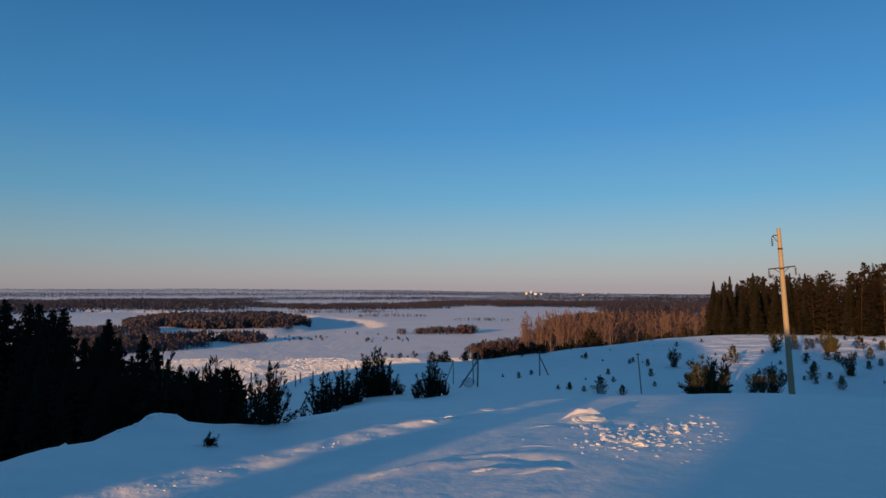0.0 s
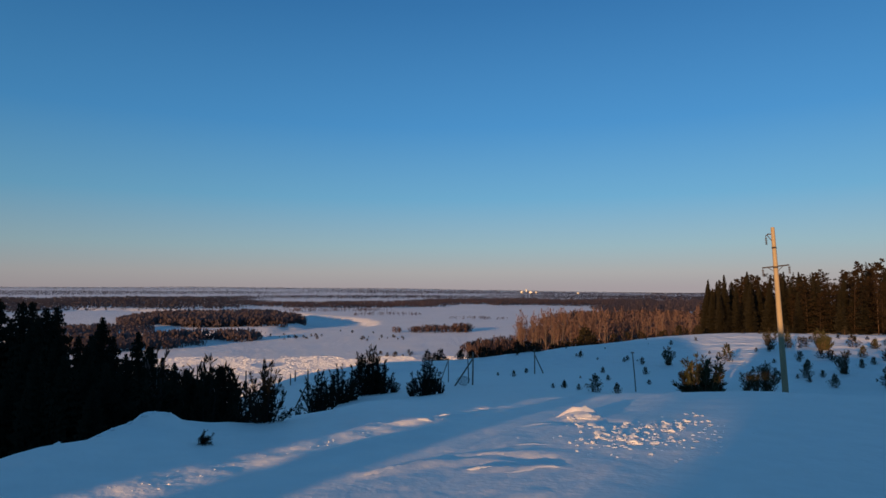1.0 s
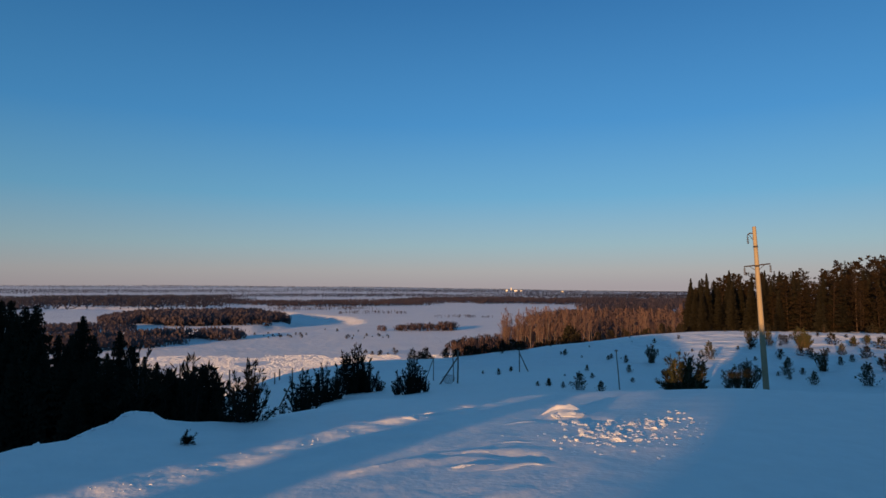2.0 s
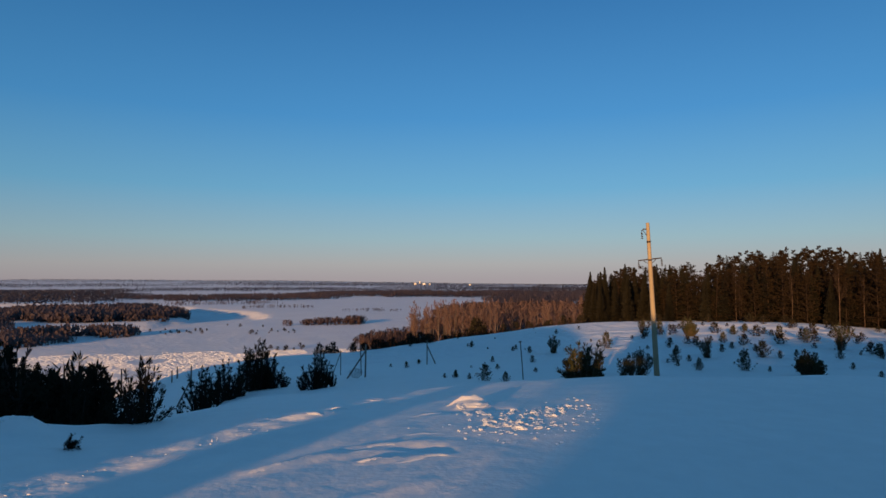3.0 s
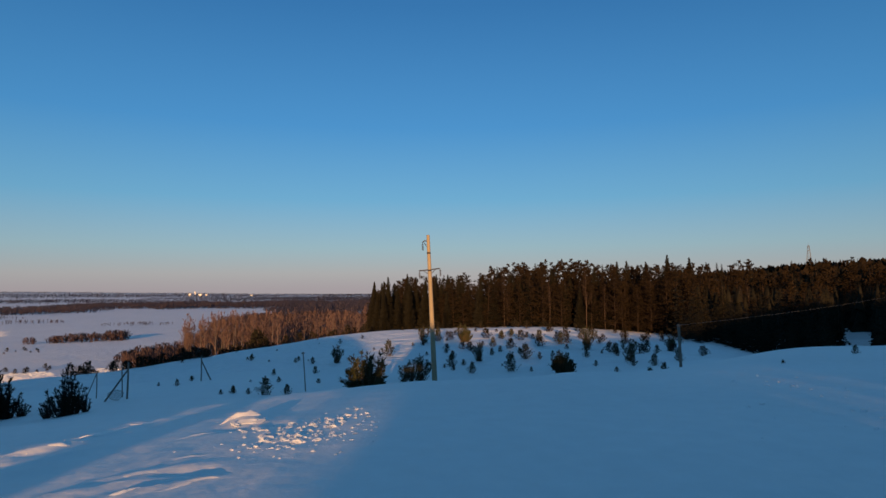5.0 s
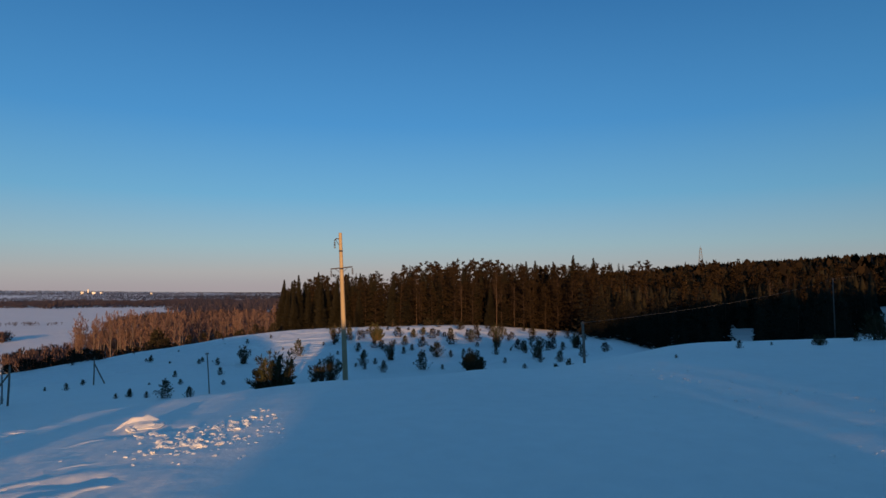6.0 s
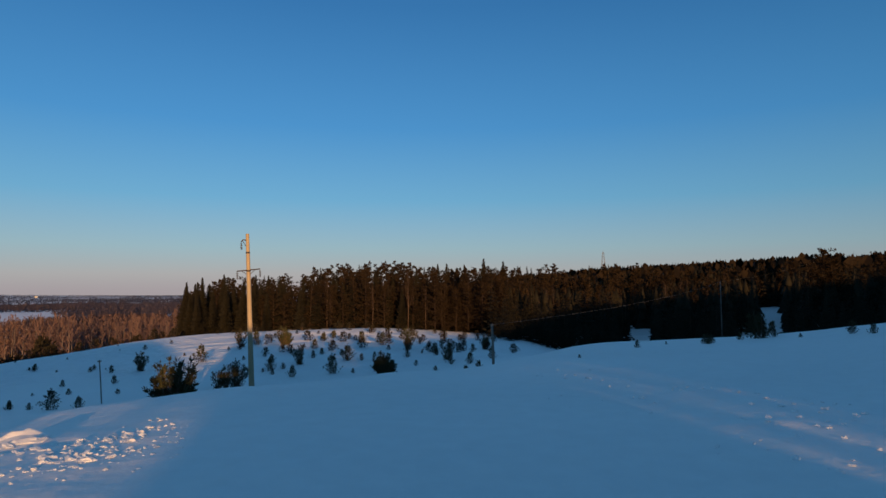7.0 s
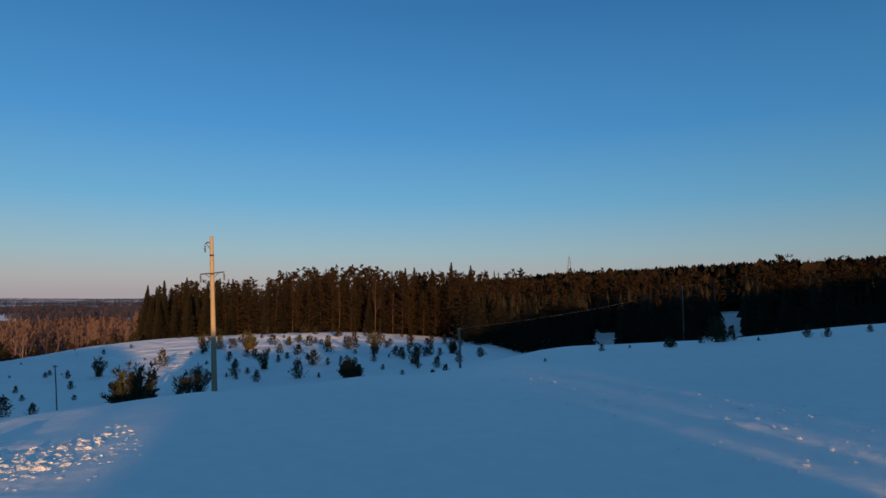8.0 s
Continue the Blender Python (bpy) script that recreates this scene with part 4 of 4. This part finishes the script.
# ---------- power pole ----------
def power_pole(th, r, h):
    """A tapered concrete pole with a top bracket, a crossarm and three hanging strings of insulators."""
    x, y = polar(th, r)
    root = thing("power_pole", "tall leaning concrete power pole with hanging insulators", "utility pole")
    shaft = Shape()
    shaft.tube([(0, 0, -1.0), (0, 0, h * 0.5), (0, 0, h - 0.03), (0, 0, h)], [0.175, 0.14, 0.1, 0.085], 14)
    part("shaft", shaft, CONCRETE, root)
    for z in (h - 1.15, h - 2.25):
        band = Shape()
        band.tube([(0, 0, z - 0.05), (0, 0, z + 0.05)], [0.125, 0.125], 14)
        part("clamp", band, RUST, root, "dark steel clamp")
    bracket = Shape()
    bracket.tube([(0.1, 0, h - 0.42), (-0.25, 0, h - 0.36), (-0.38, 0, h - 0.47)], [0.035, 0.035, 0.03], 6)
    bracket.tube([(-0.1, 0, h - 0.75), (-0.3, 0, h - 0.42)], [0.02, 0.02], 5)
    part("bracket", bracket, RUST, root, "dark steel top bracket")
    arm = Shape()
    arm.box((0, 0.15, h - 2.2), (1.36, 0.07, 0.07), pose(0, 0, 0, 0, -4, 0), 0.008)
    crossarm = part("crossarm", arm, RUST, root, "dark steel crossarm")
    brace = Shape()
    brace.tube([(-0.4, 0.15, h - 2.24), (-0.05, 0.14, h - 2.5)], [0.018, 0.018], 5)
    brace.tube([(0.4, 0.15, h - 2.18), (0.05, 0.14, h - 2.5)], [0.018, 0.018], 5)
    part("brace", brace, RUST, crossarm)
    for px, pz, ln in ((-0.38, h - 0.47, 0.5), (-0.66, h - 2.26, 0.5), (0.66, h - 2.16, 0.5)):
        string = Shape()
        string.tube([(px, 0.12, pz), (px + 0.03, 0.12, pz - ln)], [0.014, 0.014], 6)
        for k in range(4):
            z = pz - 0.1 - k * 0.1
            string.tube([(px + 0.01, 0.12, z), (px + 0.012, 0.12, z - 0.03), (px + 0.015, 0.12, z - 0.06)], [0.03, 0.075, 0.04], 10)
        part("insulator", string, GLASS_INS, root, "hanging string of dark insulator discs")
    root.matrix_basis = pose(x, y, gz(x, y), 0, -2.4, -th)
    return root


power_pole(28.62, 40, 9.8)


# ---------- posts ----------
def stake(name, label, th, r, h, rad, lean=(0, 0), mat=OLD_WOOD, category="post", group="", extra=None):
    x, y = polar(th, r)
    root = thing(name, label, category, group)
    s = Shape()
    s.tube([(0, 0, -0.4), (0.01, 0, h * 0.5), (0, 0, h * 0.985), (0, 0, h)], [rad, rad * 0.95, rad * 0.88, rad * 0.7], 9)
    part("shaft", s, mat, root)
    if extra:
        extra(root, h, rad)
    root.matrix_basis = pose(x, y, gz(x, y), lean[0], lean[1], -th)
    return root


def cap_wire(root, h, rad):
    s = Shape()
    s.box((0, 0, h - 0.06), (0.2, 0.05, 0.06), None, 0.01)
    part("crosspiece", s, OLD_WOOD, root)


def braced(dx, dz):
    def make(root, h, rad):
        s = Shape()
        s.tube([(0, 0.03, h * dz), (dx, 0.1, -0.25)], [rad * 0.85, rad], 7)
        part("brace", s, OLD_WOOD, root)
    return make


stake("wooden_post", "leaning weathered wooden post standing in the snow", 17.2, 37.6, 2.25, 0.034, (0, -4), extra=cap_wire)
stake("wooden_post", "short weathered pole with a snow mound at its foot", 49.75, 32, 2.35, 0.07, (0, -1.5), extra=cap_wire)
stake("pale_post", "pale bare pole standing among the dark trees", 68.95, 94, 10.3, 0.075, (0, 0), BIRCH_BARK)


def overhead_wire():
    """A slack wire from the short pole over the gully to the pale pole and on up the hill."""
    s = Shape()
    ends = []
    for th, r, up in ((49.75, 32, 2.3), (68.95, 94, 10.2), (76.6, 150, 0)):
        x, y = polar(th, r)
        ends.append(Vector((x, y, gz(x, y) + up if up else EYE_Z + r * math.tan(radians(2.35)))))
    pts = []
    for a, b, sag in ((ends[0], ends[1], 0.5), (ends[1], ends[2], 0.5)):
        pts += [a.lerp(b, k / 12) - Vector((0, 0, 4 * sag * (k / 12) * (1 - k / 12))) for k in range(12)]
    s.tube(pts + [ends[2]], [0.004] * 25, 5, False)
    root = thing("overhead_wire", "thin slack wire strung between two old poles", "wire")
    part("strand", s, STEEL, root)


overhead_wire()
LINE = "old posts on the slope"
stake("braced_post", "dark wooden post with a slanting brace", 8.6, 46.6, 1.75, 0.045, (0, 0), group=LINE, extra=braced(0.75, 0.8))
stake("braced_post", "dark wooden post with a long slanting brace", 3.08, 38, 1.95, 0.05, (0, 1), group=LINE, extra=braced(-1.15, 0.8))
stake("wooden_post", "thin dark wooden post on the slope", 2.73, 40, 1.85, 0.035, (0, -2), group=LINE)
stake("braced_post", "thin wooden post with a slanting brace", 0.91, 41.5, 1.5, 0.03, (0, 0), group=LINE, extra=braced(-0.6, 0.95))
stake("braced_post", "dark wooden post with a slanting brace behind the young pines", -11.5, 38, 2.0, 0.045, (0, 0), group=LINE, extra=braced(-0.7, 0.6))
stake("wooden_post", "thin dark wooden post on the slope", -16.7, 42, 3.6, 0.05, (0, 0), group=LINE)
stake("wooden_post", "short dark wooden post on the slope", -13.0, 52, 0.9, 0.05, (0, 0), group=LINE)
stake("wooden_post", "short dark wooden post on the slope", -12.6, 54, 0.9, 0.06, (0, 0), group=LINE)


def wire_hoop(th, r):
    """A slack hoop of netting caught on the braced post."""
    x, y = polar(th, r)
    root = thing("wire_netting", "slack grey loop of wire netting on the post brace", "netting")
    rim = Shape()
    ring = [(0.36 * math.cos(a) * (1 + 0.15 * math.sin(3 * a)), 0.05 * math.sin(2 * a), 0.3 + 0.27 * math.sin(a)) for a in np.linspace(0, 6.283, 19)]
    rim.tube(ring, [0.012] * 19, 5, False)
    part("rim", rim, STEEL, root)
    net = Shape()
    for k in range(-6, 7):
        w = 0.34 * math.sqrt(max(0, 1 - (k / 6.6) ** 2))
        net.tube([(-w, 0, 0.3 + k * 0.04), (w, 0.02, 0.3 + k * 0.04)], [0.006, 0.006], 3, False)
        net.tube([(k * 0.053, 0, 0.3 - w * 0.75), (k * 0.053, 0.02, 0.3 + w * 0.75)], [0.006, 0.006], 3, False)
    part("mesh", net, STEEL, root)
    root.matrix_basis = pose(x, y, gz(x, y), 10, 0, -th)


wire_hoop(2.25, 37.7)
wire_hoop(-13.9, 50)


# ---------- lattice tower behind the forest ----------
def lattice_tower(th, r, h, half):
    x, y = polar(th, r)
    root = thing("lattice_tower", "slim steel lattice tower rising behind the forest", "tower")
    corners = ((-1, -1), (1, -1), (1, 1), (-1, 1))
    width = lambda z: half * (1 - 0.82 * z / h)
    for a, b in corners:
        s = Shape()
        s.tube([(a * half, b * half, -1), (a * width(h), b * width(h), h)], [0.09, 0.06], 5)
        part("leg", s, STEEL, root)
    n = 11
    for k in range(n):
        z0, z1 = h * k / n, h * (k + 1) / n
        s = Shape()
        for i in range(4):
            (a, b), (c, d) = corners[i], corners[(i + 1) % 4]
            w0, w1 = width(z0), width(z1)
            s.tube([(a * w0, b * w0, z0), (c * w1, d * w1, z1)], [0.035, 0.035], 4)
            s.tube([(c * w0, d * w0, z0), (a * w1, b * w1, z1)], [0.035, 0.035], 4)
            s.tube([(a * w1, b * w1, z1), (c * w1, d * w1, z1)], [0.035, 0.035], 4)
        part("bracing", s, STEEL, root)
    mast = Shape()
    mast.tube([(0, 0, h - 0.5), (0, 0, h + 1.5)], [0.12, 0.05], 6)
    part("mast", mast, STEEL, root)
    root.matrix_basis = pose(x, y, gz(x, y), 0, 0, 20)


_x, _y = polar(59.55, 430)
lattice_tower(59.55, 430, EYE_Z + 430 * math.tan(radians(3.45)) - 1.5 - gz(_x, _y), 2.3)


# ---------- far settlement ----------
def far_building(th, r, w, d, h, roof):
    x, y = polar(th, r)
    root = thing("far_building", "white block building in the far town", "building", "far town")
    s = Shape()
    s.box((0, 0, h / 2), (w, d, h), None, 0.3)
    part("wall", s, PLASTER, root)
    t = Shape()
    t.box((0, 0, h + roof / 2), (w * 1.02, d * 1.04, roof), None, 0.2)
    part("roof", t, ROOFING, root)
    n = max(2, int(w / 7))
    for k in range(n):
        for z in np.arange(3, h - 2, 6):
            q = Shape()
            q.box((-w / 2 + (k + 0.5) * w / n, -d / 2 - 0.05, z), (2.0, 0.2, 2.2), None, 0)
            part("window", q, STEEL, root)
    root.matrix_basis = pose(x, y, gz(x, y) - 0.5, 0, 0, -th - 20)


for th, r, w, d, h in ((7.55, 3300, 12, 9, 12), (7.95, 3350, 6, 6, 22), (8.35, 3320, 16, 10, 10), (8.85, 3340, 10, 8, 9), (12.5, 3400, 12, 8, 7)):
    far_building(th, r, w, d, h, 0.8)


# ---------- broken snow ----------
def lump_shape(rng, size):
    """An angular block of broken crust, uneven on every side."""
    bm = bmesh.new()
    bmesh.ops.create_icosphere(bm, subdivisions=2, radius=1)
    off = Vector((rng.uniform(0, 50), rng.uniform(0, 50), rng.uniform(0, 50)))
    for v in bm.verts:
        n = noise.noise(v.co * 1.1 + off) * 0.6 + noise.noise(v.co * 2.7 + off) * 0.6 + noise.noise(v.co * 6 + off) * 0.25
        v.co *= 1 + n
        v.co.z = max(v.co.z, -0.35) * 0.62
        v.co *= size
    s = Shape()
    bm.verts.index_update()
    s.add([v.co.copy() for v in bm.verts], [[v.index for v in f.verts] for f in bm.faces])
    bm.free()
    return s


_rng = random.Random(77)
LUMPS = [lump_shape(_rng, 1.0).mesh("clod", CLOD, False) for _ in range(7)]


def clod(x, y, size, stretch=1.0, label="angular clod of broken crusted snow", group="broken snow clods"):
    ob = tagged(new("snow_clod", _rng.choice(LUMPS)), label, "snow clod", group)
    ob.matrix_basis = pose(x, y, gz(x, y) + size * 0.1, _rng.uniform(-15, 15), _rng.uniform(-15, 15), _rng.uniform(0, 360)) @ Matrix.Diagonal((size * stretch, size, size * _rng.uniform(0.7, 1.1), 1))


for th, r, spread, n, size in ((13.31, 9.0, 0.12, 4, 0.05), (13.99, 8.5, 0.16, 9, 0.07), (16.41, 7.85, 0.16, 10, 0.08), (17.46, 8.8, 0.2, 9, 0.07), (18.74, 9.1, 0.14, 6, 0.06), (20.05, 8.9, 0.14, 7, 0.06),
                               (20.44, 9.3, 0.08, 3, 0.07), (21.4, 10.3, 0.08, 3, 0.07), (22.8, 9.4, 0.12, 4, 0.05), (17.92, 8.1, 0.2, 6, 0.04), (19.0, 8.1, 0.15, 3, 0.035), (12.07, 7.75, 0.12, 5, 0.04), (14.69, 7.6, 0.1, 3, 0.035), (13.7, 7.4, 0.1, 2, 0.03), (23.82, 8.7, 0.2, 5, 0.035), (15, 8.3, 0.5, 10, 0.035)):
    for _ in range(int(n * 1.9)):
        x, y = polar(th, r)
        clod(x + _rng.gauss(0, spread), y + _rng.gauss(0, spread * 1.3), size * 0.72 * _rng.uniform(0.25, 1.05), _rng.uniform(1, 1.6))


def ledge(th, r, length, heading, high):
    """A wind-carved step of crust: a long low lip, steep towards the sun and run out behind."""
    rng = random.Random(int(r * 1000))
    ob_shape = Shape()
    n, rows = 15, []
    for k in range(n):
        t = 2 * k / (n - 1) - 1
        e = max(0.0, 1 - abs(t) ** 2.5) * rng.uniform(0.75, 1.15)
        wob = 0.05 * length * math.sin(3.1 * t + r) + rng.uniform(-.012, .012)
        rows.append([(t * length / 2, wob + q * 0.32 * (0.35 + 0.65 * e), 0.42 * high * e * f - 0.008) for q, f in ((-0.12, 0), (-0.05, 0.7), (0, 1), (0.1, 0.95), (0.3, 0.55), (0.62, 0))])
    x, y = polar(th, r)
    c, q = math.cos(radians(heading)), math.sin(radians(heading))
    pts = [(a * c - b * q, a * q + b * c, z + gz(x + a * c - b * q, y + a * q + b * c) - gz(x, y)) for row in rows for a, b, z in row]
    ob_shape.add(pts, [(k * 6 + j, k * 6 + 6 + j, k * 6 + 7 + j, k * 6 + 1 + j) for k in range(n - 1) for j in range(5)])
    ob = tagged(new("snow_ledge", ob_shape.mesh("snow_ledge", SNOW, True)), "low wind-carved ledge of crusted snow", "snow ledge", "wind-carved ledges")
    ob.matrix_basis = pose(x, y, gz(x, y))


for th, r, length, heading, high in ((-1.12, 6.6, 0.6, 44, 0.04), (7.9, 6.3, 0.75, 11, 0.05), (8.07, 7.5, 0.55, 2, 0.045), (7.05, 6.8, 0.6, -5, 0.04), (-4.81, 6.2, 0.55, 38, 0.04), (3.87, 11.6, 0.36, -20, 0.045), (3.6, 11.3, 0.4, -15, 0.035),
                                     (-1.12, 9.2, 0.3, 20, 0.06), (0.95, 10.1, 0.4, -10, 0.07), (8.77, 8.9, 0.8, 35, 0.05), (6.86, 6.8, 0.25, -7, 0.04), (3.59, 6.3, 0.3, -4, 0.05), (12.4, 9.85, 0.85, 20, 0.17), (4.5, 6.9, 0.5, 8, 0.04)):
    ledge(th, r, length, heading, high)
x, y = polar(12.75, 9.55)
clod(x, y, 0.085, 2.4, "broad slab of broken snow crust lying on edge")
clod(x - 0.2, y - 0.06, 0.06, 1.5)
clod(x + 0.2, y + 0.03, 0.055, 1.9)
for th, r, n in ((62.53, 12.6, 3), (67.58, 11.6, 6), (69.7, 12.3, 2), (73.27, 8.9, 2), (74.59, 11.1, 4), (77.06, 9.9, 5), (71.39, 9.7, 4), (79.18, 10.2, 5), (59.92, 10.7, 2), (78.17, 7.4, 3), (55.0, 14.5, 3), (57.5, 14.2, 2), (81.5, 9.3, 4), (75.5, 8.0, 3), (49.9, 31.5, 3)):
    for _ in range(2 * n):
        x, y = polar(th, r)
        clod(x + _rng.gauss(0, 0.6), y + _rng.gauss(0, 0.6), _rng.uniform(0.012, 0.045) * (4 if r > 30 else 1), 1.2, "small crumb of frozen snow on the crust", "snow crumbs")

# angular crust blocks along the broken lip of the crest
for th, r, size, stretch in ((-24.3, 9.25, 0.07, 1.5), (-23.5, 9.3, 0.05, 1.6), (-25.2, 9.25, 0.06, 1.7), (-26.4, 9.2, 0.06, 1.8), (-27.3, 8.95, 0.06, 1.6), (-30.0, 8.05, 0.06, 1.5), (-22.4, 9.3, 0.04, 1.6), (-21.2, 9.5, 0.05, 1.7)):
    x, y = polar(th, r)
    clod(x, y, size * 0.55, stretch, "block of crusted snow on the crest lip")


def rubble(label, x, y, big, seed):
    """Countless small lumps of broken crust, joined."""
    rng = np.random.RandomState(seed)
    n = len(x)
    w = 0.005 + big * rng.uniform(0, 1, n) ** 3
    h, z, turn = w * rng.uniform(0.3, 0.8, n), ground_z(x, y) - 0.006, rng.uniform(0, 6.28, n)
    pts = []
    for ring, up in ((1.0, 0.0), (0.62, 0.75)):
        for q in range(6):
            b, f = turn + q * 1.047, rng.uniform(0.6, 1.35, n) * ring
            pts.append(np.stack([x + w * f * np.cos(b) * 1.3, y + w * f * np.sin(b), z + h * up * rng.uniform(0.6, 1.3, n)], -1))
    pts.append(np.stack([x, y, z + h], -1))
    one = [(q, (q + 1) % 6, 6 + (q + 1) % 6) for q in range(6)] + [(q, 6 + (q + 1) % 6, 6 + q) for q in range(6)] + [(6 + q, 6 + (q + 1) % 6, 12) for q in range(6)]
    vs = np.stack(pts, 1).reshape(-1, 3)
    fs = (np.arange(n)[:, None, None] * 13 + np.array(one)).reshape(-1, 3)
    ob = join("snow_rubble", label, vs, fs, CLOD)
    ob["category"] = "snow"


_np = np.random.RandomState(41)
_u, _s = -5.1 + _np.normal(0, 0.22, 900), 3.4 + 5.6 * _np.uniform(0, 1, 900)
_a = radians(SUN_AZ + 180)
rubble("crumbly trodden snow crust along a sunlit streak", math.sin(_a) * _s + math.cos(_a) * _u, math.cos(_a) * _s - math.sin(_a) * _u, 0.012, 42)
_t, _s = np.radians(_np.uniform(12.5, 23.5, 520)), 8.3 + _np.normal(0, 0.55, 520)
rubble("fine crumbs of broken crust among the larger clods", _s * np.sin(_t), _s * np.cos(_t), 0.028, 43)
_t, _s = np.radians(_np.uniform(52, 84, 420)), _np.uniform(6.5, 14.5, 420)
rubble("fine frozen crumbs scattered over the smooth crust", _s * np.sin(_t), _s * np.cos(_t), 0.022, 44)


def hummocks():
    """Rough hummocky snow on the near meadow of the valley."""
    rng = np.random.RandomState(31)
    vs, fs, k = [], [], 0
    n = 14000
    th, r = np.radians(rng.uniform(-26, 3, n)), rng.uniform(185, 312, n)
    x, y = r * np.sin(th), r * np.cos(th)
    keep = (waves(x, y, 45.0, 32) > -0.25) & (r < 312 - 18 * (np.degrees(th) + 26) / 29)
    x, y = x[keep], y[keep]
    z = ground_z(x, y)
    for i in range(len(x)):
        w, h, a = rng.uniform(0.25, 0.9), rng.uniform(0.06, 0.2), rng.uniform(0, 6.28)
        ring = [(x[i] + 2.2 * w * q * math.cos(a + c), y[i] + w * q * math.sin(a + c), z[i] - 0.1) for c, q in ((0, 1), (1.1, .8), (2.2, 1.1), (3.3, .9), (4.3, 1.2), (5.3, .8))]
        vs += ring + [(x[i] + w * .2, y[i], z[i] + h), (x[i] - w * .3, y[i] + w * .2, z[i] + h * .8)]
        fs += [(k, k + 1, k + 6), (k + 1, k + 2, k + 7, k + 6), (k + 2, k + 3, k + 7), (k + 3, k + 4, k + 7), (k + 4, k + 5, k + 6, k + 7), (k + 5, k, k + 6)]
        k += 8
    me = bpy.data.meshes.new("snow_hummocks")
    me.from_pydata(vs, [], fs)
    me.materials.append(CLOD)
    tagged(new("snow_hummocks", me), "rough field of snow-covered hummocks in the valley", "snow", kind="stuff")


hummocks()
